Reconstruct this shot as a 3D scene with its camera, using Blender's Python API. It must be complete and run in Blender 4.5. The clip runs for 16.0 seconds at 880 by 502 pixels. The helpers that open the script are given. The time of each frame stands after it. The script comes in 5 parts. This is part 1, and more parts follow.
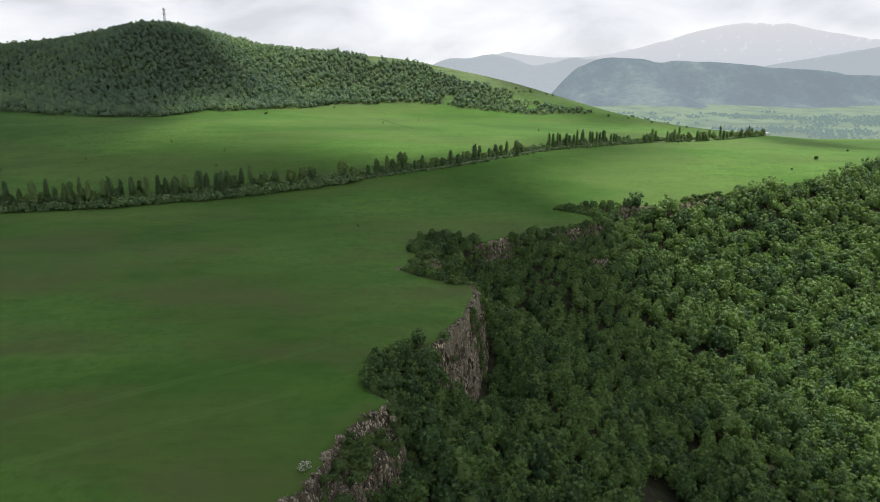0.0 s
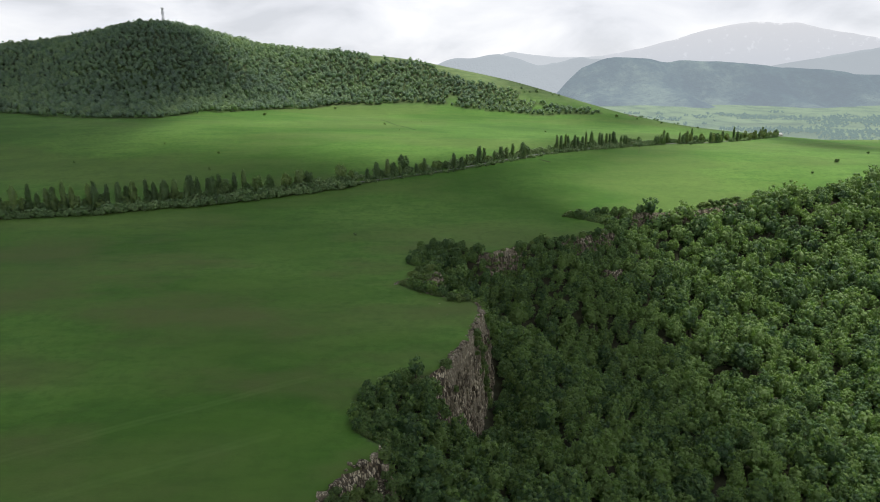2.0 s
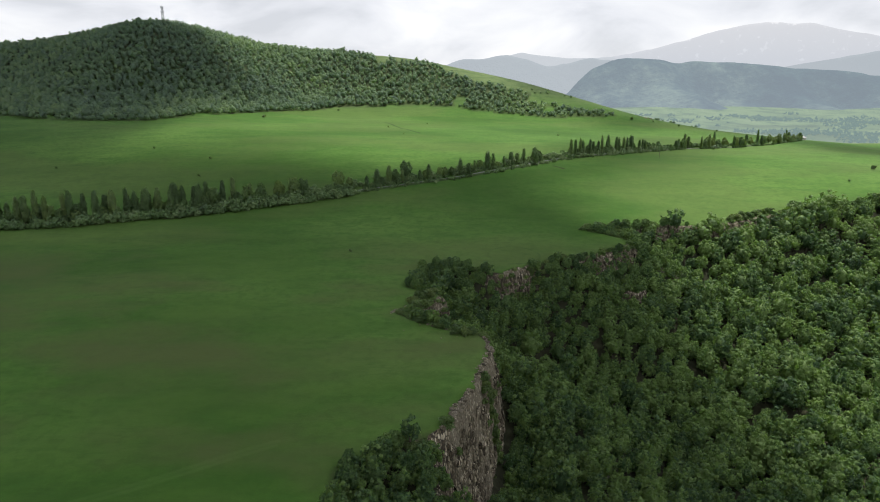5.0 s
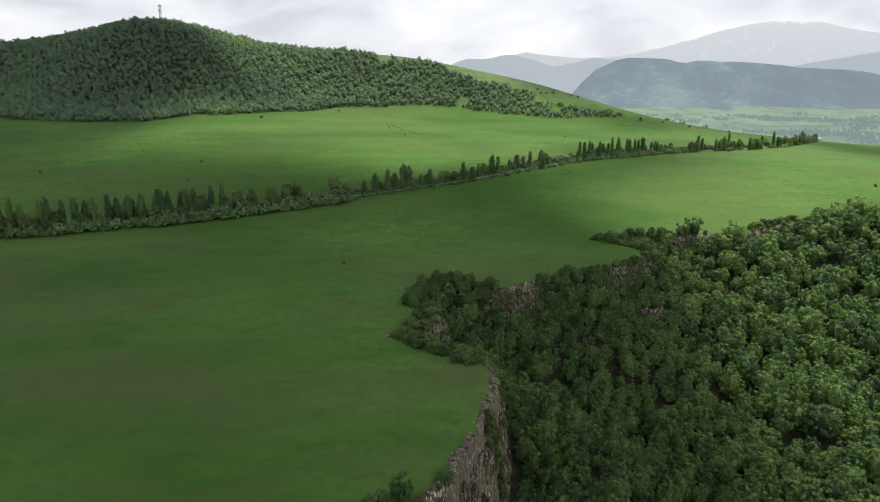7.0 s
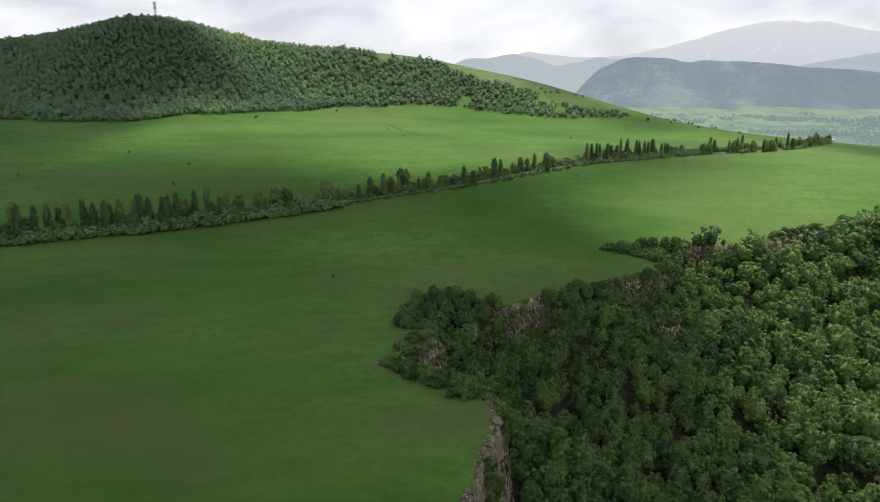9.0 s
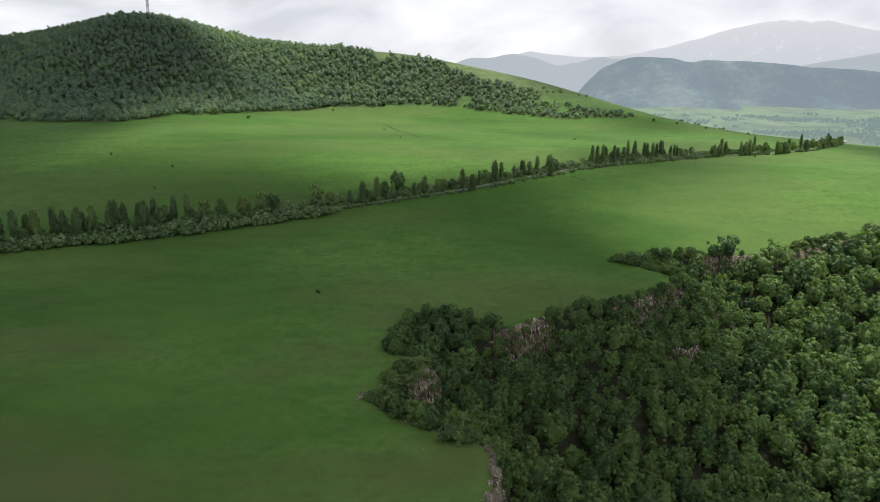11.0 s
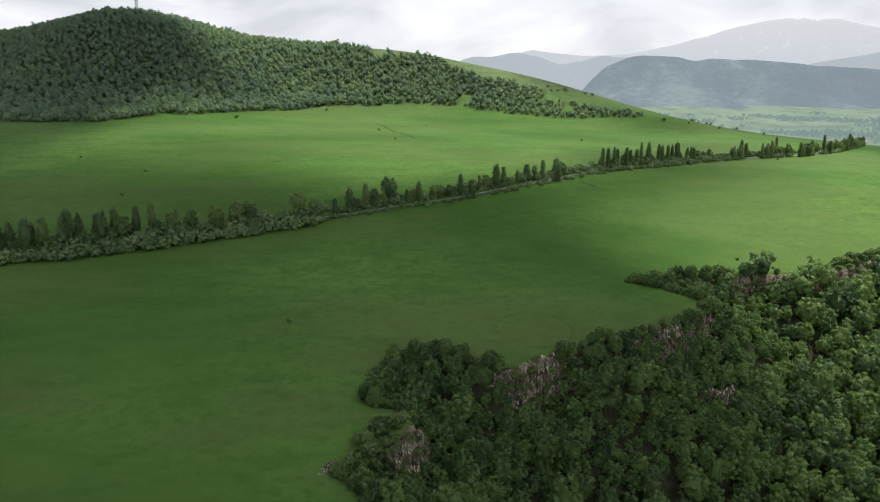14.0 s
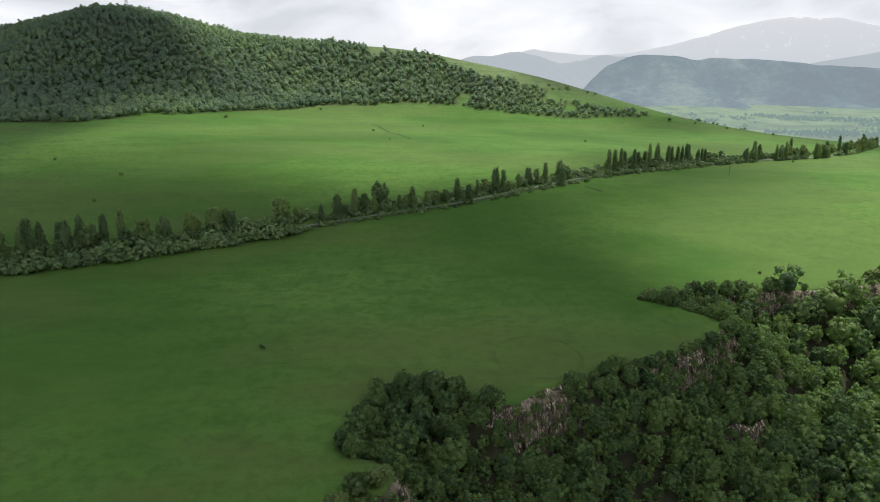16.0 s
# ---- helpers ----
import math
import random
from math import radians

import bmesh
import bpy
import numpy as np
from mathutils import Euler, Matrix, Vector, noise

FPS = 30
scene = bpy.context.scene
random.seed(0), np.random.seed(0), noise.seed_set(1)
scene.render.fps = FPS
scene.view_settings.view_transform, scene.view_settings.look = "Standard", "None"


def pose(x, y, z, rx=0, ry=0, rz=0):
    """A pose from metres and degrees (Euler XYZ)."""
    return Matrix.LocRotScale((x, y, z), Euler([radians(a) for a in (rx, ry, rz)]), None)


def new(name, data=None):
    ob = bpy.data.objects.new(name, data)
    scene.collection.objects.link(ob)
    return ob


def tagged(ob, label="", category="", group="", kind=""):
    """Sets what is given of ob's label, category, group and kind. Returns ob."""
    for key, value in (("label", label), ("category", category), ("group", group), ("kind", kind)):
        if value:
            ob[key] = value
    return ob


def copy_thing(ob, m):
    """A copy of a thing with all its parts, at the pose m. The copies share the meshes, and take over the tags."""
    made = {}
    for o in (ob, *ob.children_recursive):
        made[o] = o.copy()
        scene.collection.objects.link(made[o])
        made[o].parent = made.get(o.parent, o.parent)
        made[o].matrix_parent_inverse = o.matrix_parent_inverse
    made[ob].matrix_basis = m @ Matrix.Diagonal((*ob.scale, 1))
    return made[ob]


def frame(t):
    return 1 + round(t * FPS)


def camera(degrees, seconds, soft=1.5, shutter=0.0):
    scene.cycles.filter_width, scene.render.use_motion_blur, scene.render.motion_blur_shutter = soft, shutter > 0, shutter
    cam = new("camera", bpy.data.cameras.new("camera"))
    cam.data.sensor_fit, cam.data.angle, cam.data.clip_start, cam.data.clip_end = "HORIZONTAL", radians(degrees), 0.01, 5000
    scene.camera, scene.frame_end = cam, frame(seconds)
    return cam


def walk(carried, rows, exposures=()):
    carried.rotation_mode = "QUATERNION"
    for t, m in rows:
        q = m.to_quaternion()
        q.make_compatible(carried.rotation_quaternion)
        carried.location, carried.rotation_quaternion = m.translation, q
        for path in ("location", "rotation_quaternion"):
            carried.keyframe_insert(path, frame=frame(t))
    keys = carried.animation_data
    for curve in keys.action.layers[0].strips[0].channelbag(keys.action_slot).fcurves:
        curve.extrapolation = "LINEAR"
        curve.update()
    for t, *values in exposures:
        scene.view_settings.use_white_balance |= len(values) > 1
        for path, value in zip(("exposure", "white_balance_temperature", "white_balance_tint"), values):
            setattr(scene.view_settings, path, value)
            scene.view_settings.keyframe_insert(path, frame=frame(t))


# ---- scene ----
cam = camera(69.1, 16.0, soft=1.0)
PATH = [
    (0.0, -5.62, 0.00, 85.73, 76.811, -0.029, -1.734),
    (1.0, -4.66, 12.37, 85.88, 76.812, 0.018, -1.556),
    (2.0, -3.69, 24.77, 86.04, 76.828, 0.037, -1.353),
    (3.0, -2.72, 37.24, 86.21, 76.867, 0.012, -1.108),
    (4.0, -1.73, 49.83, 86.38, 76.911, -0.013, -0.849),
    (5.0, -0.72, 62.55, 86.57, 76.938, 0.004, -0.607),
    (6.0, 0.31, 75.36, 86.74, 76.945, 0.038, -0.394),
    (7.0, 1.39, 88.23, 86.88, 76.936, 0.050, -0.219),
    (8.0, 2.52, 101.10, 86.95, 76.917, 0.030, -0.085),
    (9.0, 3.71, 113.94, 86.93, 76.902, -0.006, 0.008),
    (10.0, 4.95, 126.76, 86.83, 76.897, -0.041, 0.063),
    (11.0, 6.21, 139.61, 86.69, 76.896, -0.063, 0.106),
    (12.0, 7.46, 152.53, 86.51, 76.887, -0.065, 0.168),
    (13.0, 8.68, 165.53, 86.31, 76.868, -0.049, 0.245),
    (14.0, 9.89, 178.60, 86.11, 76.847, -0.031, 0.302),
    (15.0, 11.07, 191.73, 85.90, 76.828, -0.025, 0.312),
    (16.0, 12.25, 204.87, 85.68, 76.812, -0.026, 0.293),
]
walk(cam, [(row[0], pose(*row[1:])) for row in PATH])

# ---- daylight: broken cloud, sun high ahead and to the right ----
SUN_TURN, SUN_HEIGHT = -42.0, 66.0        # degrees left of +y, degrees above the horizon
world = bpy.data.worlds.new("sky")
scene.world = world
world.use_nodes = True
wt = world.node_tree
wt.nodes.clear()


def wnode(kind, **values):
    n = wt.nodes.new(kind)
    for k, v in values.items():
        n.inputs[k].default_value = v
    return n


sky = wt.nodes.new("ShaderNodeTexSky")
sky.sky_type, sky.sun_disc = "NISHITA", False
sky.sun_elevation, sky.sun_rotation = radians(SUN_HEIGHT), radians(-SUN_TURN)
coord = wt.nodes.new("ShaderNodeTexCoord")
split = wt.nodes.new("ShaderNodeSeparateXYZ")
wt.links.new(coord.outputs["Generated"], split.inputs[0])
# the cloud sheet is seen at a slant: divide the direction by its height
lift = wnode("ShaderNodeMath")
lift.operation = "MAXIMUM"
lift.inputs[1].default_value = 0.0
wt.links.new(split.outputs["Z"], lift.inputs[0])
lift2 = wnode("ShaderNodeMath")
lift2.operation = "ADD"
lift2.inputs[1].default_value = 0.30
wt.links.new(lift.outputs[0], lift2.inputs[0])
flat = wt.nodes.new("ShaderNodeVectorMath")
flat.operation = "DIVIDE"
comb = wt.nodes.new("ShaderNodeCombineXYZ")
for k in ("X", "Y", "Z"):
    wt.links.new(lift2.outputs[0], comb.inputs[k])
wt.links.new(coord.outputs["Generated"], flat.inputs[0])
wt.links.new(comb.outputs[0], flat.inputs[1])
cn = wnode("ShaderNodeTexNoise", Scale=2.1, Detail=8.0, Roughness=0.52, Distortion=0.35)
wt.links.new(flat.outputs[0], cn.inputs["Vector"])
cloud_tone = wt.nodes.new("ShaderNodeValToRGB")
e = cloud_tone.color_ramp.elements
e[0].position, e[0].color = 0.33, (0.66, 0.675, 0.715, 1)
e[1].position, e[1].color = 0.66, (0.98, 0.98, 0.99, 1)
m = cloud_tone.color_ramp.elements.new(0.48)
m.color = (0.82, 0.83, 0.87, 1)
wt.links.new(cn.outputs["Fac"], cloud_tone.inputs[0])
# the sheet is a little thicker overhead than at the rim of the sky
up = wt.nodes.new("ShaderNodeValToRGB")
up.color_ramp.elements[0].position, up.color_ramp.elements[0].color = 0.0, (1.0, 1.0, 1.0, 1)
up.color_ramp.elements[1].position, up.color_ramp.elements[1].color = 0.65, (0.93, 0.94, 0.97, 1)
wt.links.new(lift.outputs[0], up.inputs[0])
mul = wt.nodes.new("ShaderNodeMix")
mul.data_type, mul.blend_type = "RGBA", "MULTIPLY"
mul.inputs["Factor"].default_value = 1.0
wt.links.new(cloud_tone.outputs[0], mul.inputs["A"])
wt.links.new(up.outputs[0], mul.inputs["B"])
bg_sky = wnode("ShaderNodeBackground", Strength=0.07)
wt.links.new(sky.outputs[0], bg_sky.inputs[0])
bg_cloud = wnode("ShaderNodeBackground", Strength=1.15)
wt.links.new(mul.outputs["Result"], bg_cloud.inputs[0])
cover = wt.nodes.new("ShaderNodeMixShader")
cover.inputs[0].default_value = 0.88
wt.links.new(bg_sky.outputs[0], cover.inputs[1])
wt.links.new(bg_cloud.outputs[0], cover.inputs[2])
wout = wt.nodes.new("ShaderNodeOutputWorld")
wt.links.new(cover.outputs[0], wout.inputs[0])

sun = new("sun", bpy.data.lights.new("sun", "SUN"))
sun.data.energy, sun.data.angle, sun.data.color = 5.0, radians(1.6), (1.0, 0.965, 0.90)
sun.matrix_world = pose(0, 0, 400, 90 - SUN_HEIGHT, 0, 180 + SUN_TURN)


# ---- small tools ----
def smooth(a, b, v):
    t = np.clip((v - a) / (b - a), 0, 1)
    return t * t * (3 - 2 * t)


def lattice(i, j, seed):
    v = np.sin(i * 127.1 + j * 311.7 + seed * 74.7) * 43758.5453
    return v - np.floor(v)


def field(x, y, size, seed=0, octaves=3):
    """Smooth noise between -1 and 1 over the plan, coarsest waves size metres long."""
    x, y = np.asarray(x, float), np.asarray(y, float)
    total, gain = 0.0, 1.0
    for o in range(octaves):
        u, v = x / size + 17.3 * o, y / size - 9.1 * o
        i, j = np.floor(u), np.floor(v)
        fu, fv = u - i, v - j
        fu, fv = fu * fu * (3 - 2 * fu), fv * fv * (3 - 2 * fv)
        a, b = lattice(i, j, seed + o), lattice(i + 1, j, seed + o)
        c, d = lattice(i, j + 1, seed + o), lattice(i + 1, j + 1, seed + o)
        total = total + gain * ((a * (1 - fu) + b * fu) * (1 - fv) + (c * (1 - fu) + d * fu) * fv - 0.5) * 2
        gain, size = gain * 0.5, size * 0.5
    return total / 1.75


def np_mesh(name, verts, faces, materials, slots=None, tint=None, shade=False):
    """A mesh from arrays; faces of three or four corners."""
    me = bpy.data.meshes.new(name)
    verts = np.ascontiguousarray(verts, np.float32)
    faces = np.ascontiguousarray(faces, np.int32)
    n, k = faces.shape
    me.vertices.add(len(verts))
    me.vertices.foreach_set("co", verts.ravel())
    me.loops.add(n * k)
    me.loops.foreach_set("vertex_index", faces.ravel())
    me.polygons.add(n)
    me.polygons.foreach_set("loop_start", np.arange(0, n * k, k, dtype=np.int32))
    me.polygons.foreach_set("loop_total", np.full(n, k, np.int32))
    me.polygons.foreach_set("use_smooth", np.full(n, shade, bool))
    for mt in materials:
        me.materials.append(mt)
    if slots is not None:
        me.polygons.foreach_set("material_index", np.ascontiguousarray(slots, np.int32))
    if tint is not None:
        at = me.attributes.new("tint", "FLOAT", "POINT")
        at.data.foreach_set("value", np.ascontiguousarray(tint, np.float32))
    me.update(calc_edges=True)
    return me


def part(name, bm, material, parent, label=""):
    me = bpy.data.meshes.new(name)
    bm.to_mesh(me)
    bm.free()
    me.materials.append(material)
    ob = new(name, me)
    ob.parent = parent
    return tagged(ob, label)


# ---- materials ----
def material(name):
    mt = bpy.data.materials.new(name)
    mt.use_nodes = True
    mt.node_tree.nodes.clear()
    return mt, mt.node_tree


def add(nt, kind, **values):
    n = nt.nodes.new(kind)
    for k, v in values.items():
        n.inputs[k.replace("_", " ")].default_value = v
    return n


def ramp(nt, source, stops):
    n = nt.nodes.new("ShaderNodeValToRGB")
    el = n.color_ramp.elements
    el[0].position, el[0].color = stops[0][0], (*stops[0][1], 1)
    el[1].position, el[1].color = stops[-1][0], (*stops[-1][1], 1)
    for p, c in stops[1:-1]:
        q = el.new(p)
        q.color = (*c, 1)
    nt.links.new(source, n.inputs[0])
    return n.outputs[0]


def noise_tex(nt, vector, scale, detail=3.0, rough=0.55):
    n = add(nt, "ShaderNodeTexNoise", Scale=scale, Detail=detail, Roughness=rough)
    if vector is not None:
        nt.links.new(vector, n.inputs["Vector"])
    return n.outputs["Fac"]


def blend(nt, fac, a, b, kind="MIX"):
    n = nt.nodes.new("ShaderNodeMix")
    n.data_type, n.blend_type = "RGBA", kind
    for key, v in (("Factor", fac), ("A", a), ("B", b)):
        if isinstance(v, (int, float)):
            n.inputs[key].default_value = v
        elif isinstance(v, tuple):
            n.inputs[key].default_value = (*v, 1)
        else:
            nt.links.new(v, n.inputs[key])
    return n.outputs["Result"]


def calc(nt, op, a, b=0.0, c=0.0):
    n = nt.nodes.new("ShaderNodeMath")
    n.operation = op
    for i, v in enumerate((a, b, c)):
        if isinstance(v, (int, float)):
            n.inputs[i].default_value = v
        else:
            nt.links.new(v, n.inputs[i])
    return n.outputs[0]


def bump(nt, height, strength, distance):
    n = add(nt, "ShaderNodeBump", Strength=strength, Distance=distance)
    nt.links.new(height, n.inputs["Height"])
    return n.outputs[0]


def finish(nt, shader):
    out = nt.nodes.new("ShaderNodeOutputMaterial")
    nt.links.new(shader, out.inputs[0])


def place(nt):
    return nt.nodes.new("ShaderNodeNewGeometry").outputs["Position"]


def stretched(nt, vector, sx, sy, sz, turn=0.0):
    n = nt.nodes.new("ShaderNodeMapping")
    n.inputs["Scale"].default_value = (sx, sy, sz)
    n.inputs["Rotation"].default_value = (0, 0, radians(turn))
    nt.links.new(vector, n.inputs["Vector"])
    return n.outputs[0]


def principled(nt, colour, rough, normal=None, metal=0.0, spec=0.3):
    n = add(nt, "ShaderNodeBsdfPrincipled", Roughness=rough, Metallic=metal)
    n.inputs["Specular IOR Level"].default_value = spec
    if isinstance(colour, tuple):
        n.inputs["Base Color"].default_value = (*colour, 1)
    else:
        nt.links.new(colour, n.inputs["Base Color"])
    if normal is not None:
        nt.links.new(normal, n.inputs["Normal"])
    return n.outputs[0]


def leaf_material(name, dark, mid, light, own=True, through_light=0.16, grain=2.4, mottle=0.34, rough_by=1.3, spark=0.20, wax=0.3):
    """Leaves: colour varies by tree, by clump and by leaf; some light comes through."""
    mt, nt = material(name)
    geo = nt.nodes.new("ShaderNodeNewGeometry")
    if own:
        tree = nt.nodes.new("ShaderNodeObjectInfo").outputs["Random"]
    else:
        at = nt.nodes.new("ShaderNodeAttribute")
        at.attribute_name = "tint"
        tree = at.outputs["Fac"]
    leaf = geo.outputs["Random Per Island"]
    clump = noise_tex(nt, geo.outputs["Position"], 0.5, 2.0)
    v = calc(nt, "ADD", calc(nt, "MULTIPLY", tree, 0.66 if own else 0.82), calc(nt, "MULTIPLY", leaf, spark))
    v = calc(nt, "ADD", v, calc(nt, "MULTIPLY", calc(nt, "SUBTRACT", clump, 0.5), 0.25))
    col = ramp(nt, v, [(0.0, dark), (0.42, mid), (0.9, light)])
    spray = noise_tex(nt, geo.outputs["Position"], grain, 4.0, 0.7)
    col = blend(nt, calc(nt, "MULTIPLY", ramp(nt, spray, [(0.42, (1, 1, 1)), (0.58, (0, 0, 0))]), mottle), col, tuple(0.7 * q for q in dark))
    col = blend(nt, calc(nt, "MULTIPLY", ramp(nt, spray, [(0.54, (0, 0, 0)), (0.68, (1, 1, 1))]), mottle + 0.05), col, tuple(1.25 * q for q in light))
    base = principled(nt, col, 0.48, bump(nt, spray, 1.0, rough_by / grain), spec=wax)
    tl = nt.nodes.new("ShaderNodeBsdfTranslucent")
    nt.links.new(blend(nt, 1.0, col, (1.0, 1.15, 0.5), "MULTIPLY"), tl.inputs[0])
    mix = nt.nodes.new("ShaderNodeMixShader")
    mix.inputs[0].default_value = through_light
    nt.links.new(base, mix.inputs[1])
    nt.links.new(tl.outputs[0], mix.inputs[2])
    finish(nt, mix.outputs[0])
    return mt


LEAF_OWN = leaf_material("broad_leaves", (0.050, 0.102, 0.046), (0.086, 0.164, 0.064), (0.180, 0.280, 0.094), through_light=0.38, grain=4.0, mottle=0.26, rough_by=1.6, spark=0.75)
LEAF_WOOD = leaf_material("woodland_leaves", (0.043, 0.088, 0.041), (0.076, 0.146, 0.056), (0.195, 0.295, 0.088), own=False, through_light=0.40, grain=4.0, mottle=0.26, rough_by=1.6, spark=0.75)
# hill leaves are paled and greyed: the haze of distance is in their colour
LEAF_HILL_HAZED = leaf_material("hazed_hill_leaves", (0.150, 0.208, 0.172), (0.205, 0.285, 0.195), (0.310, 0.400, 0.225), own=False, grain=0.9, through_light=0.50, mottle=0.10, rough_by=0.3, wax=0.08)
LEAF_POPLAR = leaf_material("poplar_leaves", (0.090, 0.146, 0.066), (0.138, 0.215, 0.090), (0.260, 0.340, 0.125), grain=1.6, through_light=0.50, mottle=0.12, rough_by=0.4)
LEAF_BUSH = leaf_material("bush_leaves", (0.072, 0.124, 0.042), (0.130, 0.200, 0.060), (0.210, 0.275, 0.088), through_light=0.3)
LEAF_HEDGE = leaf_material("hedge_leaves", (0.080, 0.138, 0.058), (0.132, 0.212, 0.080), (0.225, 0.300, 0.135), own=False, through_light=0.28, mottle=0.14, rough_by=0.4)
LEAF_YOUNG = leaf_material("young_leaves", (0.12, 0.17, 0.05), (0.17, 0.24, 0.07), (0.25, 0.31, 0.10), grain=1.6, through_light=0.36, mottle=0.12, rough_by=0.4)

BLOSSOM, nt = material("white_blossom")
finish(nt, principled(nt, ramp(nt, nt.nodes.new("ShaderNodeNewGeometry").outputs["Random Per Island"],
                               [(0.0, (0.30, 0.33, 0.22)), (0.5, (0.55, 0.55, 0.48)), (1.0, (0.72, 0.71, 0.66))]), 0.7))

BARK, nt = material("bark")
p = stretched(nt, place(nt), 3.0, 3.0, 0.5)
b = noise_tex(nt, p, 2.0, 5.0)
finish(nt, principled(nt, ramp(nt, b, [(0.3, (0.05, 0.04, 0.03)), (0.7, (0.17, 0.14, 0.11))]), 0.9, bump(nt, b, 0.6, 0.05)))


def rock_nodes(nt, pos):
    """Weathered basalt: upright blocks parted by dark cracks, grey to brown, with pale crusts."""
    wob = nt.nodes.new("ShaderNodeVectorMath")
    wob.operation = "ADD"
    soft_n = add(nt, "ShaderNodeTexNoise", Scale=0.5, Detail=3.0)
    nt.links.new(pos, soft_n.inputs["Vector"])
    nt.links.new(pos, wob.inputs[0])
    nt.links.new(soft_n.outputs["Color"], wob.inputs[1])
    tall = stretched(nt, wob.outputs[0], 1.45, 1.45, 0.55)
    block = add(nt, "ShaderNodeTexVoronoi", Scale=1.0, Randomness=0.95)
    nt.links.new(tall, block.inputs["Vector"])
    crack = add(nt, "ShaderNodeTexVoronoi", Scale=1.0, Randomness=0.95)
    crack.feature = "DISTANCE_TO_EDGE"
    nt.links.new(tall, crack.inputs["Vector"])
    tone = nt.nodes.new("ShaderNodeSeparateColor")
    nt.links.new(block.outputs["Color"], tone.inputs[0])
    grain = noise_tex(nt, pos, 1.6, 6.0, 0.65)
    broad = noise_tex(nt, stretched(nt, pos, 0.6, 0.6, 2.2), 0.10, 3.0)
    v = calc(nt, "ADD", calc(nt, "MULTIPLY", tone.outputs[0], 0.75), calc(nt, "MULTIPLY", grain, 0.40))
    col = ramp(nt, v, [(0.25, (0.062, 0.048, 0.032)), (0.52, (0.165, 0.134, 0.086)), (0.78, (0.54, 0.48, 0.35))])
    col = blend(nt, ramp(nt, broad, [(0.46, (0, 0, 0)), (0.60, (0.6, 0.6, 0.6))]), col, (0.086, 0.070, 0.046))
    gap = ramp(nt, crack.outputs["Distance"], [(0.02, (1, 1, 1)), (0.20, (0, 0, 0))])
    col = blend(nt, calc(nt, "MULTIPLY", gap, 0.88), col, (0.022, 0.020, 0.018))
    height = calc(nt, "ADD", calc(nt, "MULTIPLY", crack.outputs["Distance"], 1.6), calc(nt, "MULTIPLY", grain, 0.5))
    return col, height


ROCK, nt = material("cliff_rock")
geo = nt.nodes.new("ShaderNodeNewGeometry")
oi = nt.nodes.new("ShaderNodeObjectInfo")
c, hgt = rock_nodes(nt, geo.outputs["Position"])
c = blend(nt, calc(nt, "MULTIPLY", oi.outputs["Random"], 0.42), c, (0.42, 0.365, 0.26))
finish(nt, principled(nt, c, 0.92, bump(nt, hgt, 1.0, 0.7), spec=0.15))

GROUND, nt = material("ground_cover")
pos = place(nt)
wild = nt.nodes.new("ShaderNodeAttribute")
wild.attribute_name = "tint"
long_ = stretched(nt, pos, 0.55, 1.0, 1.0, -24.0)
huge = noise_tex(nt, pos, 0.0042, 3.0, 0.5)
broad = noise_tex(nt, long_, 0.013, 2.5, 0.45)
mid_ = noise_tex(nt, long_, 0.11, 4.0, 0.6)
fine = noise_tex(nt, pos, 1.4, 4.0, 0.7)
v = calc(nt, "ADD", calc(nt, "MULTIPLY", huge, 0.50), calc(nt, "MULTIPLY", broad, 0.50))
grass = ramp(nt, v, [(0.41, (0.046, 0.112, 0.014)), (0.50, (0.070, 0.156, 0.023)), (0.59, (0.104, 0.200, 0.037))])
grass = blend(nt, calc(nt, "MULTIPLY", ramp(nt, mid_, [(0.44, (0, 0, 0)), (0.64, (1, 1, 1))]), 0.30), grass, (0.078, 0.134, 0.027))
grass = blend(nt, calc(nt, "MULTIPLY", ramp(nt, mid_, [(0.36, (1, 1, 1)), (0.49, (0, 0, 0))]), 0.40), grass, (0.034, 0.096, 0.013))
grass = blend(nt, calc(nt, "MULTIPLY", ramp(nt, noise_tex(nt, long_, 0.075, 4.0, 0.6), [(0.50, (0, 0, 0)), (0.64, (1, 1, 1))]), 0.34), grass, (0.036, 0.098, 0.015))
tuft = noise_tex(nt, pos, 0.30, 5.0, 0.62)
grass = blend(nt, calc(nt, "MULTIPLY", ramp(nt, tuft, [(0.48, (0, 0, 0)), (0.62, (1, 1, 1))]), 0.40), grass, (0.038, 0.094, 0.013))
grass = blend(nt, calc(nt, "MULTIPLY", ramp(nt, tuft, [(0.30, (1, 1, 1)), (0.44, (0, 0, 0))]), 0.07), grass, (0.100, 0.190, 0.036))
grass = blend(nt, calc(nt, "MULTIPLY", ramp(nt, fine, [(0.35, (0, 0, 0)), (0.8, (1, 1, 1))]), 0.40), grass, (0.042, 0.094, 0.015))
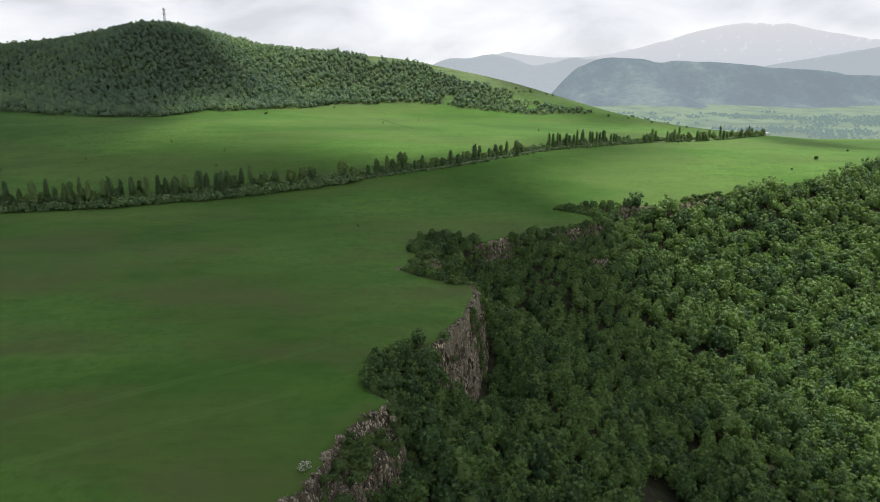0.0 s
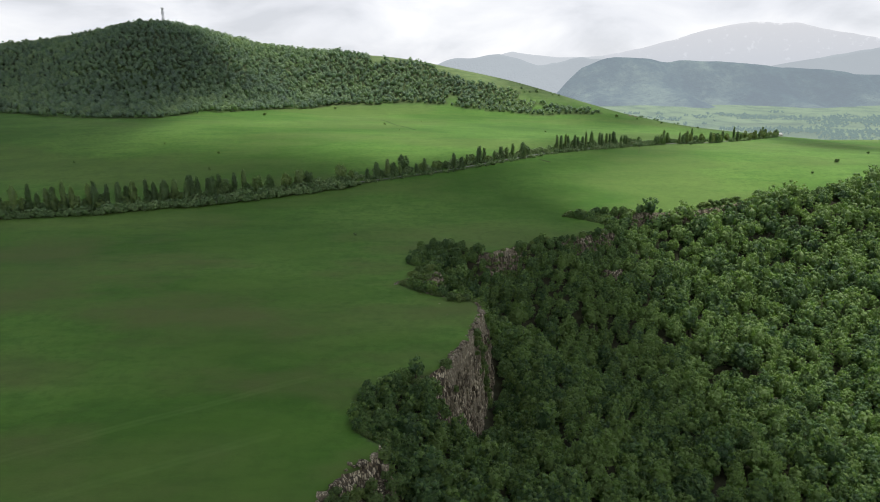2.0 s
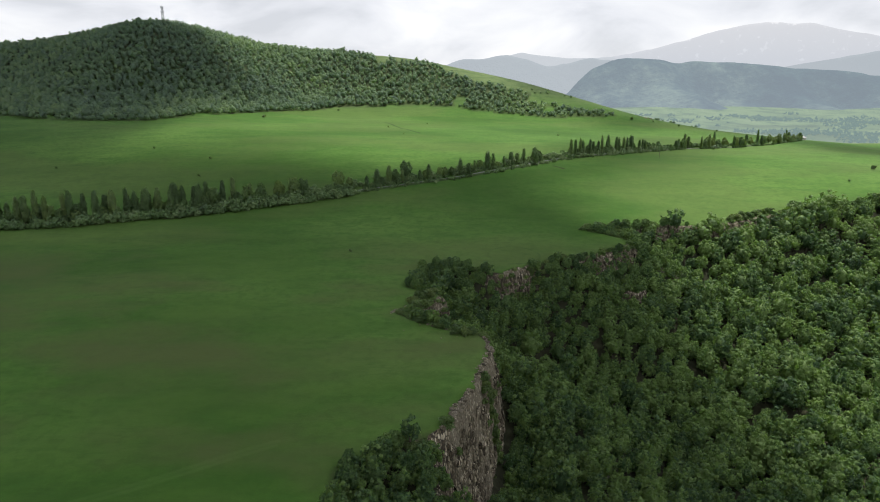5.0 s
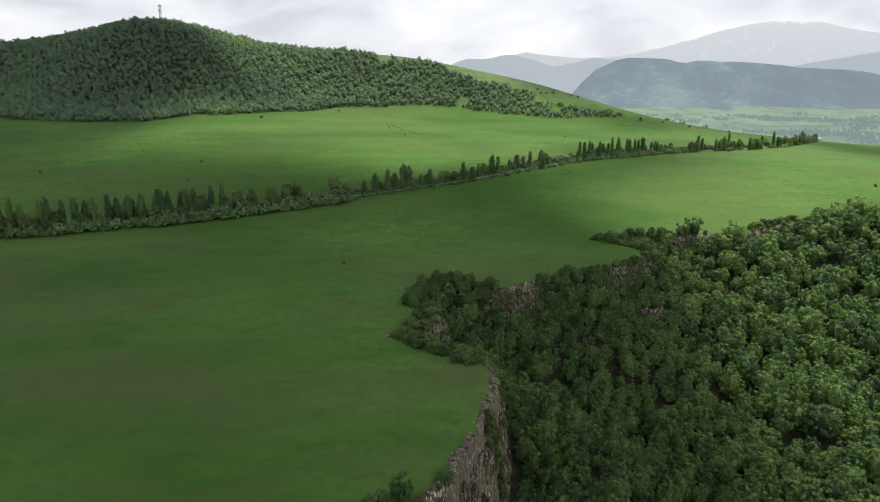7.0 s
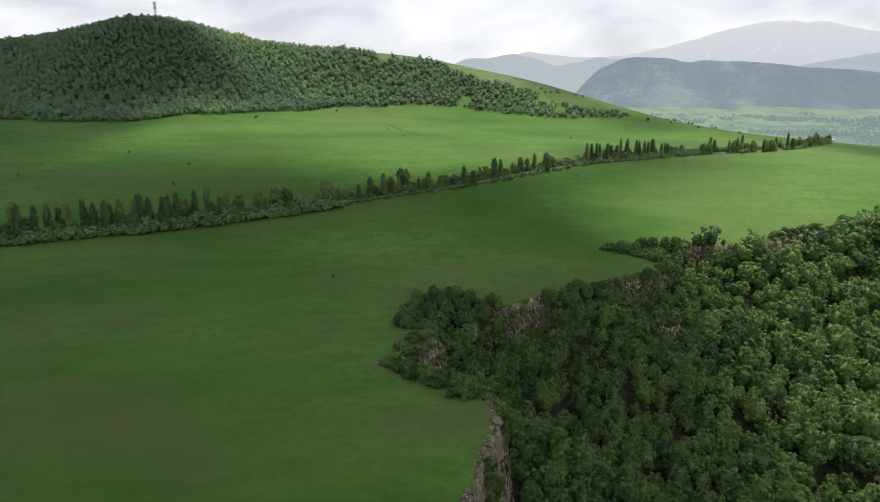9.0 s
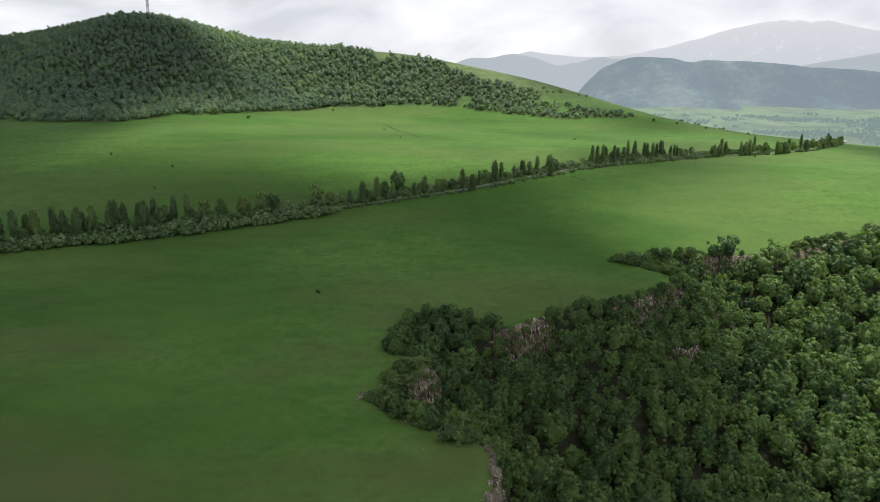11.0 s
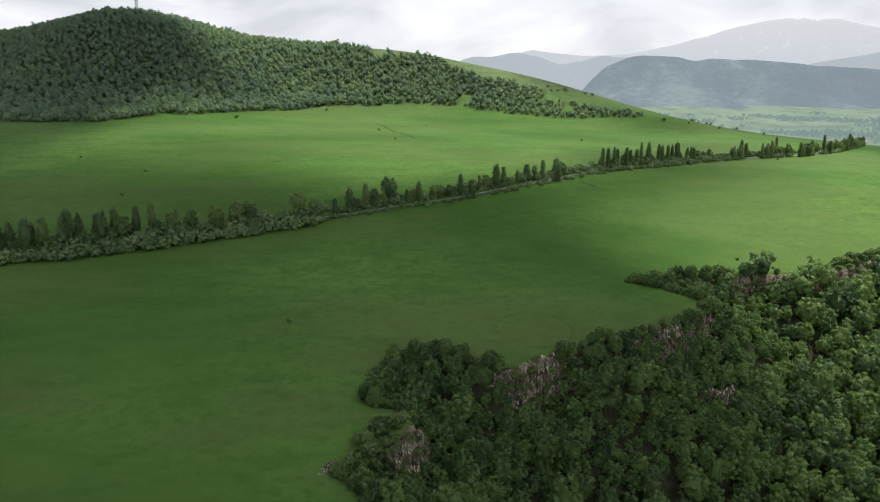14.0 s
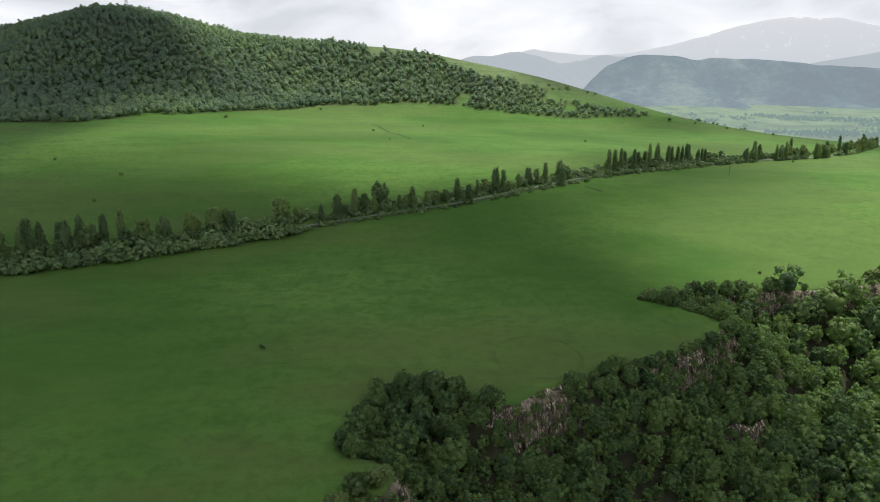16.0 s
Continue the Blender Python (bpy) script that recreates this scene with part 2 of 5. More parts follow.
# dry, trampled stretches
dry = noise_tex(nt, stretched(nt, pos, 0.5, 1.0, 1.0, -12.0), 0.011, 3.0, 0.5)
grass = blend(nt, calc(nt, "MULTIPLY", ramp(nt, dry, [(0.47, (0, 0, 0)), (0.58, (1, 1, 1))]), 0.38), grass, (0.094, 0.124, 0.036))
dash = noise_tex(nt, stretched(nt, pos, 0.35, 1.2, 1.0, -22.0), 0.22, 4.0, 0.65)
rank_ = ramp(nt, noise_tex(nt, pos, 0.018, 2.0), [(0.45, (0, 0, 0)), (0.60, (1, 1, 1))])
grass = blend(nt, calc(nt, "MULTIPLY", calc(nt, "MULTIPLY", ramp(nt, dash, [(0.52, (0, 0, 0)), (0.62, (1, 1, 1))]), rank_), 0.24), grass, (0.026, 0.074, 0.012))
swath = noise_tex(nt, stretched(nt, pos, 0.35, 1.1, 1.0, -20.0), 0.06, 3.0, 0.6)
grass = blend(nt, calc(nt, "MULTIPLY", ramp(nt, swath, [(0.50, (0, 0, 0)), (0.62, (1, 1, 1))]), 0.16), grass, (0.034, 0.088, 0.013))
grass = blend(nt, calc(nt, "MULTIPLY", ramp(nt, swath, [(0.36, (1, 1, 1)), (0.46, (0, 0, 0))]), 0.10), grass, (0.094, 0.168, 0.032))
# wheel tracks pressed into the near meadow and a shallow ditch in the far one
for (ax, ay), (bx_, by_), half_w, soft_w, tone, share in (((-150, 137), (-40, 210), 0.35, 0.9, (0.110, 0.185, 0.045), 0.26), ((-150, 139.6), (-40, 212.2), 0.35, 0.9, (0.110, 0.185, 0.045), 0.26),
                                                          ((-140, 118), (-42, 178), 0.35, 0.9, (0.110, 0.185, 0.045), 0.22), ((-140, 120.4), (-42, 180.2), 0.35, 0.9, (0.110, 0.185, 0.045), 0.22),
                                                          ((-60, 865), (-16, 722), 0.8, 1.6, (0.020, 0.042, 0.010), 0.7), ((94, 574), (101, 564), 0.5, 1.0, (0.030, 0.036, 0.014), 0.8)):
    run_ = math.hypot(bx_ - ax, by_ - ay)
    ux, uy = (bx_ - ax) / run_, (by_ - ay) / run_
    xyz = nt.nodes.new("ShaderNodeSeparateXYZ")
    nt.links.new(pos, xyz.inputs[0])
    rx_, ry_ = calc(nt, "SUBTRACT", xyz.outputs["X"], ax), calc(nt, "SUBTRACT", xyz.outputs["Y"], ay)
    along = calc(nt, "ADD", calc(nt, "MULTIPLY", rx_, ux), calc(nt, "MULTIPLY", ry_, uy))
    across = calc(nt, "ADD", calc(nt, "MULTIPLY", rx_, -uy), calc(nt, "MULTIPLY", ry_, ux))
    across = calc(nt, "ABSOLUTE", calc(nt, "ADD", across, calc(nt, "MULTIPLY", calc(nt, "SUBTRACT", broad, 0.5), 14.0)))
    line_ = calc(nt, "SUBTRACT", 1.0, calc(nt, "MINIMUM", calc(nt, "MAXIMUM", calc(nt, "DIVIDE", calc(nt, "SUBTRACT", across, half_w), soft_w), 0.0), 1.0))
    inside_ = calc(nt, "MULTIPLY", calc(nt, "GREATER_THAN", along, 0.0), calc(nt, "LESS_THAN", along, run_))
    grass = blend(nt, calc(nt, "MULTIPLY", calc(nt, "MULTIPLY", line_, inside_), calc(nt, "MULTIPLY", mid_, share * 1.8)), grass, tone)
# rings of ranker, darker grass
for rx, ry, rr, rank in ((42, 393, 14, 0.45), (-8, 418, 14, 0.12), (90, 402, 11, 0.25)):
    d = nt.nodes.new("ShaderNodeVectorMath")
    d.operation = "DISTANCE"
    flatp = nt.nodes.new("ShaderNodeVectorMath")
    flatp.operation = "MULTIPLY"
    flatp.inputs[1].default_value = (1, 1, 0)
    nt.links.new(pos, flatp.inputs[0])
    nt.links.new(flatp.outputs[0], d.inputs[0])
    d.inputs[1].default_value = (rx, ry, 0)
    wob = calc(nt, "ADD", d.outputs["Value"], calc(nt, "MULTIPLY", calc(nt, "SUBTRACT", broad, 0.5), 6.0))
    band = calc(nt, "SUBTRACT", 1.0, calc(nt, "MINIMUM", calc(nt, "ABSOLUTE", calc(nt, "SUBTRACT", wob, float(rr))), 1.0))
    grass = blend(nt, calc(nt, "MULTIPLY", band, calc(nt, "MULTIPLY", ramp(nt, mid_, [(0.44, (0, 0, 0)), (0.56, (1, 1, 1))]), rank)), grass, (0.030, 0.070, 0.014))
# the near end of the plateau is grazed in patches: thin brownish turf and fresh green growth
worn = nt.nodes.new("ShaderNodeAttribute")
worn.attribute_name = "worn"
bare = noise_tex(nt, stretched(nt, pos, 0.55, 1.0, 1.0, -20.0), 0.021, 4.0, 0.55)
grass = blend(nt, calc(nt, "MULTIPLY", worn.outputs["Fac"], ramp(nt, bare, [(0.47, (0, 0, 0)), (0.62, (0.8, 0.8, 0.8))])), grass, (0.086, 0.105, 0.034))
grass = blend(nt, calc(nt, "MULTIPLY", worn.outputs["Fac"], ramp(nt, bare, [(0.36, (0.5, 0.5, 0.5)), (0.46, (0, 0, 0))])), grass, (0.072, 0.142, 0.022))
poor = nt.nodes.new("ShaderNodeAttribute")
poor.attribute_name = "poor"
grass = blend(nt, poor.outputs["Fac"], grass, ramp(nt, mid_, [(0.35, (0.085, 0.125, 0.050)), (0.65, (0.150, 0.190, 0.085))]))
# brown earth of the gorge; on the hill it paints shade under the trees
soil_and_shade = ramp(nt, noise_tex(nt, pos, 0.25, 5.0, 0.6), [(0.35, (0.026, 0.028, 0.016)), (0.55, (0.044, 0.046, 0.025)), (0.75, (0.070, 0.072, 0.038))])
col = blend(nt, wild.outputs["Fac"], grass, soil_and_shade)
rc, rh = rock_nodes(nt, pos)
up_ = nt.nodes.new("ShaderNodeSeparateXYZ")
nt.links.new(nt.nodes.new("ShaderNodeNewGeometry").outputs["True Normal"], up_.inputs[0])
steep = ramp(nt, up_.outputs["Z"], [(0.42, (1, 1, 1)), (0.62, (0, 0, 0))])
col = blend(nt, steep, col, rc)
hgt = calc(nt, "ADD", calc(nt, "MULTIPLY", fine, 0.4), mid_)
finish(nt, principled(nt, col, 0.9, bump(nt, hgt, 0.5, 0.35), spec=0.12))

ASPHALT, nt = material("asphalt")
pos = place(nt)
a = noise_tex(nt, pos, 0.35, 4.0)
f = noise_tex(nt, pos, 9.0, 3.0)
finish(nt, principled(nt, ramp(nt, a, [(0.3, (0.12, 0.12, 0.115)), (0.7, (0.22, 0.215, 0.20))]), 0.85, bump(nt, f, 0.3, 0.02)))

GRAVEL, nt = material("gravel_verge")
g = noise_tex(nt, place(nt), 1.2, 5.0, 0.7)
finish(nt, principled(nt, ramp(nt, g, [(0.35, (0.03, 0.062, 0.014)), (0.6, (0.052, 0.085, 0.024)), (0.78, (0.13, 0.13, 0.08))]), 0.95))

STEEL, nt = material("galvanised_steel")
s_ = noise_tex(nt, place(nt), 1.5, 3.0)
finish(nt, principled(nt, ramp(nt, s_, [(0.3, (0.28, 0.29, 0.30)), (0.7, (0.45, 0.46, 0.47))]), 0.5, metal=0.6))

PANEL, nt = material("pale_antenna_shell")
s_ = noise_tex(nt, place(nt), 2.0, 3.0)
finish(nt, principled(nt, ramp(nt, s_, [(0.3, (0.55, 0.56, 0.57)), (0.7, (0.72, 0.72, 0.72))]), 0.5))

WOOD, nt = material("weathered_wood")
s_ = noise_tex(nt, stretched(nt, place(nt), 6.0, 6.0, 0.6), 2.0, 4.0)
finish(nt, principled(nt, ramp(nt, s_, [(0.3, (0.09, 0.075, 0.06)), (0.7, (0.22, 0.19, 0.155))]), 0.9))

PLASTER, nt = material("whitewashed_wall")
s_ = noise_tex(nt, place(nt), 0.8, 4.0)
finish(nt, principled(nt, ramp(nt, s_, [(0.3, (0.55, 0.53, 0.48)), (0.7, (0.74, 0.72, 0.68))]), 0.85))

SHEET, nt = material("sheet_roof")
s_ = noise_tex(nt, place(nt), 1.1, 4.0)
finish(nt, principled(nt, ramp(nt, s_, [(0.3, (0.30, 0.30, 0.30)), (0.7, (0.46, 0.45, 0.44))]), 0.6))


def distance_material(name, cols, scale, haze_glow, share, relief=0.6, squeeze=1.0):
    """Far backdrop: haze of many kilometres painted on as emission mixed into the land."""
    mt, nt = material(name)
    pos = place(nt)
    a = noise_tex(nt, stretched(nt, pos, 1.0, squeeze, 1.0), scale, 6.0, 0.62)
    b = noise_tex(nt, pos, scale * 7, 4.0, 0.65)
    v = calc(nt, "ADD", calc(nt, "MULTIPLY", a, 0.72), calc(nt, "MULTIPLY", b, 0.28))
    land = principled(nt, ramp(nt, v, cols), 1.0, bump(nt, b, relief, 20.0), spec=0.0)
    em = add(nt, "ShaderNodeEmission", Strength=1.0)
    em.inputs[0].default_value = (*haze_glow, 1)
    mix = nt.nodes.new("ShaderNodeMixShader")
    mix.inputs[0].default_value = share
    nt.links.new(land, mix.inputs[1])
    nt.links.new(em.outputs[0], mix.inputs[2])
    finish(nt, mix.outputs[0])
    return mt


# last values: glow colour of the painted haze and its share
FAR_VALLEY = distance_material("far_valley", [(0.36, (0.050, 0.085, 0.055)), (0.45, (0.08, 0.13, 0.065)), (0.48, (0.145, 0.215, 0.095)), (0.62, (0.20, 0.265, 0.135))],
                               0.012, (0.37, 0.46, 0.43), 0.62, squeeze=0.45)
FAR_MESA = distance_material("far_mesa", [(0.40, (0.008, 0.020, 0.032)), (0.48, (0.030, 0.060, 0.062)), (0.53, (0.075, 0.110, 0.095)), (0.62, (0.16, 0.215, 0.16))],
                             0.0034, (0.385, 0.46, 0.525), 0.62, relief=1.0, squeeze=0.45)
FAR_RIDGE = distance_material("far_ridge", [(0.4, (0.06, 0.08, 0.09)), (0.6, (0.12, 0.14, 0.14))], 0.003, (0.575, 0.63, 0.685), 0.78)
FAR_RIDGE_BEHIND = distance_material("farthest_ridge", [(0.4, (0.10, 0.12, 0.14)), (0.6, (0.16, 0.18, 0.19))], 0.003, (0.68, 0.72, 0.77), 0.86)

# snow mountain; haze and the cloud on it are painted as a glow, paler upwards
FAR_SNOW, nt = material("far_snow_mountain")
pos = place(nt)
a_ = noise_tex(nt, stretched(nt, pos, 1.0, 0.3, 1.0), 0.022, 5.0, 0.62)
high_ = nt.nodes.new("ShaderNodeSeparateXYZ")
nt.links.new(pos, high_.inputs[0])
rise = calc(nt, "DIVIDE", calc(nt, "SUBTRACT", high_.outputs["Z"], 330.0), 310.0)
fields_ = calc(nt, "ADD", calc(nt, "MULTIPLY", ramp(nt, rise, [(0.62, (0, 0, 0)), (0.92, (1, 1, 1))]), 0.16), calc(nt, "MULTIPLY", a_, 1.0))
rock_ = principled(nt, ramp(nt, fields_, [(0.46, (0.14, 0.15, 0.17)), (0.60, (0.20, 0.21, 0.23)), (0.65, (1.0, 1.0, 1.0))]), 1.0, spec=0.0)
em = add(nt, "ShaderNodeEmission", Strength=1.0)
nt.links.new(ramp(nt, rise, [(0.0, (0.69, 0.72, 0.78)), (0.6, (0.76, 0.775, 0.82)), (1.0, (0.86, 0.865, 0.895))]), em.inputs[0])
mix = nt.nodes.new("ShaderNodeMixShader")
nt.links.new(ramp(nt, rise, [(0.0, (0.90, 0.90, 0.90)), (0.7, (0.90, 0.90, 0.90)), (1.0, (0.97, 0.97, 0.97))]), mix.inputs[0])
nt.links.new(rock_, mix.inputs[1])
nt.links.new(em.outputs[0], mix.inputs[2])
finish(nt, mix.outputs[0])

# ---- the lie of the land ----
# rim between meadow and gorge, walked from behind the camera round to the far right
RIM = [(-95, -260), (-85, -40), (-66, 70), (-46, 114), (-34, 129), (-29, 147), (-23, 163), (-15, 173), (-25, 182), (-24, 202),
       (-12, 214), (2, 220), (12, 246), (19, 274), (18, 288), (6, 291), (-4, 298), (-17, 309), (-6, 320), (3, 328), (2, 335), (-14, 341), (-9, 366),
       (1, 376), (15, 374), (30, 363), (49, 378), (64, 386), (80, 393), (97, 402), (114, 419), (106, 427), (99, 433), (88, 439),
       (105, 447), (129, 450), (151, 449), (183, 454), (228, 474), (277, 485), (338, 511), (365, 531), (403, 559), (620, 640)]
# cliff height where bare rock stands under the rim: from corner, to corner, metres
CLIFFS = [(3, 7, 15), (11, 14, 34), (18, 20, 12), (25, 26, 14), (28, 30, 10), (35, 38, 8)]


def rim_line():
    """The rim, drawn through its corners with small bays, and the cliff's height along it."""
    pts, hs = [], []
    for k in range(len(RIM) - 1):
        (x0, y0), (x1, y1) = RIM[k], RIM[k + 1]
        n = max(2, int(math.hypot(x1 - x0, y1 - y0) / 2.0))
        tall = max([hh for a, b, hh in CLIFFS if a <= k < b] + [2.0])
        for i in range(n):
            t = i / n
            pts.append((x0 + (x1 - x0) * t, y0 + (y1 - y0) * t))
            hs.append(tall)
    pts, hs = np.array(pts), np.array(hs, float)
    for _ in range(3):
        pts[1:-1] = 0.25 * pts[:-2] + 0.5 * pts[1:-1] + 0.25 * pts[2:]
        hs[1:-1] = 0.25 * hs[:-2] + 0.5 * hs[1:-1] + 0.25 * hs[2:]
    pts[:, 0] += 1.3 * field(pts[:, 0], pts[:, 1], 9.0, 3)
    pts[:, 1] += 1.3 * field(pts[:, 0], pts[:, 1], 9.0, 8)
    return pts, hs


RIM_P, RIM_H = rim_line()
RIM_D = np.gradient(RIM_P, axis=0)
RIM_N = np.stack([RIM_D[:, 1], -RIM_D[:, 0]], 1) / np.linalg.norm(RIM_D, axis=1)[:, None]   # towards the gorge
GORGE = np.vstack([RIM_P, [(1500, 700), (1500, -700), (-95, -700)]])


def rim_distance(x, y):
    """Metres from the rim, positive in the gorge, and the cliff's height at the nearest place."""
    x, y = np.asarray(x, float).ravel(), np.asarray(y, float).ravel()
    best, tall = np.full(len(x), 1e9), np.zeros(len(x))
    for i in range(0, len(x), 4000):
        s = slice(i, i + 4000)
        d = (x[s, None] - RIM_P[None, :, 0]) ** 2 + (y[s, None] - RIM_P[None, :, 1]) ** 2
        k = d.argmin(1)
        d = np.sqrt(d)
        best[s] = d[np.arange(len(k)), k]
        w = np.exp(-(d - best[s][:, None]) / (0.6 + 0.30 * best[s][:, None]))
        tall[s] = (w @ RIM_H) / w.sum(1)
    inside = np.zeros(len(x), bool)
    gx, gy = GORGE[:, 0], GORGE[:, 1]
    for a in range(len(GORGE)):
        b = a - 1
        cross = (gy[a] > y) != (gy[b] > y)
        with np.errstate(divide="ignore", invalid="ignore"):
            at = (gx[b] - gx[a]) * (y - gy[a]) / (gy[b] - gy[a]) + gx[a]
        inside ^= cross & (x < at)
    return np.where(inside, best, -best), tall


HILLS = [(104.5, -432.3, 1116.9, 115.1, 111.4, -0.09), (91.1, -95.2, 1185.9, 230.6, 84.7, -0.37),
         (81.4, -695.8, 1179.5, 366.9, 100.4, 0.55), (12.4, 117.7, 1194.1, 216.6, 52.7, -0.94)]


def upland(x, y):
    """Meadow, rising to the hill, and falling to the far valley behind."""
    x, y = np.asarray(x, float), np.asarray(y, float)
    cx, cy = np.clip(x, -700, 620), np.clip(y, -50, 1250)
    u, v = cx / 500.0, (cy - 500) / 500.0
    z = 29.93 - 14.49 * u + 10.72 * v - 6.16 * u * u - 7.35 * u * v - 0.38 * v * v
    z = z + 23.13 * np.tanh((cy + 0.17 * cx - 539.04) / 120.0)
    for tall, x0, y0, sx, sy, turn in HILLS:
        c, s = math.cos(turn), math.sin(turn)
        p, q = (c * (x - x0) + s * (y - y0)) / sx, (-s * (x - x0) + c * (y - y0)) / sy
        z = z + tall * np.exp(-0.5 * (p * p + q * q))
    edge = 1400 - 400 * smooth(150, 480, x)
    fall = smooth(edge, edge + 700, y)
    z = z * (1 - fall) + (-60 + 0.02 * np.maximum(y - 1500, 0)) * fall
    return z + 0.5 * field(x, y, 60.0, 5)


def land(x, y):
    """Height of the ground, gorge and all."""
    shape = np.shape(x)
    x, y = np.asarray(x, float).ravel(), np.asarray(y, float).ravel()
    d, tall = rim_distance(x, y)
    z = upland(x, y)
    steep = 0.56 - 0.20 * smooth(110, 190, x)
    g = np.maximum(d, 0)
    tall = tall + (15 - tall) * smooth(12, 50, g)
    drop = tall * smooth(0.3, 3.2, g) + steep * g * smooth(0, 8, g)
    drop = np.where(drop > 58, 58 + (drop - 58) * 0.12, drop)
    drop = drop + 2.2 * field(x, y, 28.0, 11) * smooth(4, 20, g)
    return (z - drop).reshape(shape)


def lines(stops):
    """Grid lines: (from, to, step), then the last step grows."""
    out = []
    for a, b, st in stops:
        n = max(1, int(round((b - a) / st)))
        out += [a + (b - a) * i / n for i in range(n)]
    return np.array(out + [stops[-1][1]])


gx = lines([(-5000, -1600, 340), (-1600, -700, 60), (-700, -220, 16), (-220, -60, 5), (-60, 150, 2.0), (150, 420, 6), (420, 900, 20), (900, 1800, 90), (1800, 5200, 340)])
gy = lines([(-900, -200, 100), (-200, 60, 14), (60, 105, 4), (105, 470, 2.0), (470, 720, 5), (720, 1300, 10), (1300, 2000, 35), (2000, 4950, 280)])
X, Y = np.meshgrid(gx, gy)
Z = land(X, Y)
nx, ny = len(gx), len(gy)
idx = np.arange(nx * ny).reshape(ny, nx)
quads = np.stack([idx[:-1, :-1], idx[:-1, 1:], idx[1:, 1:], idx[1:, :-1]], -1).reshape(-1, 4)
D, _ = rim_distance(X, Y)
def hill_keep(x, y):
    """Where the forest stands on the hill."""
    low = np.interp(x, [-900, -530, -400, -315, -222, -135, -25, 40, 90, 170, 252, 262],
                    [775, 812, 768, 795, 928, 1008, 1005, 990, 968, 945, 962, 1400]) + 20 * field(x, y, 70, 61)
    high = np.interp(x, [-330, -230, -150, -95, -40, 20, 90, 170, 255], [1600, 1260, 1205, 1175, 1145, 1112, 1072, 1022, 985]) + 10 * field(x, y, 50, 63)
    thin = field(x, y, 55, 67) + 0.9 * smooth(high - 30, high, y) * (x > -260)
    glade = (x > -570) & (x < -320) & (y > low + 14) & (y < low + 34 + 12 * field(x, y, 40, 64)) & (field(x, y, 70, 65) > -0.25)
    gaps = (x > -120) & (field(x, y * 0.6, 38, 66) > 0.34)
    return ~glade & ~gaps & (y > low) & (y < high) & (y < 1255) & ((thin < 0.56) | ((y > low + 75) & (x < -150))) & (np.abs(x) < 30 + 0.72 * (y + 10))


# shade under the hill's trees, painted by darkening the grass there
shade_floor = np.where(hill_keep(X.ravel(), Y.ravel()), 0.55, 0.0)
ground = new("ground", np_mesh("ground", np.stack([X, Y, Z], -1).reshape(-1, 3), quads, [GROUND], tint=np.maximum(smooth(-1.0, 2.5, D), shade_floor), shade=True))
at_ = ground.data.attributes.new("worn", "FLOAT", "POINT")
at_.data.foreach_set("value", (0.85 * (1 - smooth(330, 460, Y + 25 * field(X, Y, 45, 86)))).ravel().astype(np.float32))
at_ = ground.data.attributes.new("poor", "FLOAT", "POINT")
at_.data.foreach_set("value", (0.75 * smooth(960, 1090, Y)).ravel().astype(np.float32))
tagged(ground, "lush green meadow plateau falling into a wooded gorge", "ground", kind="structure")


# ---- broken cloud sheet, unseen overhead and shaped to shade gorge and meadow; it thins out to the east, along a slanting edge ----
CLOUD_BASE, CLOUD_SIZE, CLOUD_SEED, CLOUD_EAST = 900.0, 400, 91, 0.35
SLANT = CLOUD_BASE / math.tan(radians(SUN_HEIGHT))


def cloud_cover(x, y):
    """How thick the cloud is over a place of the plan: none below -0.20, closed above 0.26."""
    u, v = x + SLANT * math.sin(radians(SUN_TURN)), y - SLANT * math.cos(radians(SUN_TURN))
    # edge set so that sun reaches the right gorge, far meadow and hill
    edge = np.interp(v, [400, 470, 560, 750, 950, 1050, 1150, 1250], [155, 45, 25, 0, -160, -380, -640, -850])
    return field(u, v, CLOUD_SIZE, CLOUD_SEED) + CLOUD_EAST * np.tanh((edge - u) / 130.0) + 0.06


CLOUD, nt = material("cloud")
tl = nt.nodes.new("ShaderNodeBsdfTranslucent")
nt.links.new(ramp(nt, noise_tex(nt, place(nt), 0.006, 4.0), [(0.3, (0.34, 0.37, 0.43)), (0.7, (0.42, 0.45, 0.50))]), tl.inputs[0])
at_ = nt.nodes.new("ShaderNodeAttribute")
at_.attribute_name = "tint"
mix = nt.nodes.new("ShaderNodeMixShader")
nt.links.new(at_.outputs["Fac"], mix.inputs[0])
nt.links.new(nt.nodes.new("ShaderNodeBsdfTransparent").outputs[0], mix.inputs[1])
nt.links.new(tl.outputs[0], mix.inputs[2])
finish(nt, mix.outputs[0])
CX, CY = np.meshgrid(np.arange(-1500.0, 2300.0, 18.0), np.arange(-400.0, 2700.0, 18.0))
dense = smooth(-0.20, 0.26, cloud_cover(CX, CY))
ci = np.arange(CX.size).reshape(CX.shape)
cq = np.stack([ci[:-1, :-1], ci[:-1, 1:], ci[1:, 1:], ci[1:, :-1]], -1).reshape(-1, 4)
cq = cq[dense.ravel()[cq].max(1) > 0]
top_ = np.stack([CX, CY, CLOUD_BASE + 1 + 50 * dense * (0.8 + 0.4 * field(CX, CY, 90, 7))], -1).reshape(-1, 3)
low_ = np.stack([CX, CY, CLOUD_BASE - 15 * dense], -1).reshape(-1, 3)
veil = 1 - np.sqrt(1 - dense.ravel())
clouds = new("shading_cloud_sheet", np_mesh("shading_cloud_sheet", np.vstack([top_, low_]), np.vstack([cq, cq[:, ::-1] + CX.size]), [CLOUD], tint=np.concatenate([veil, veil]), shade=True))
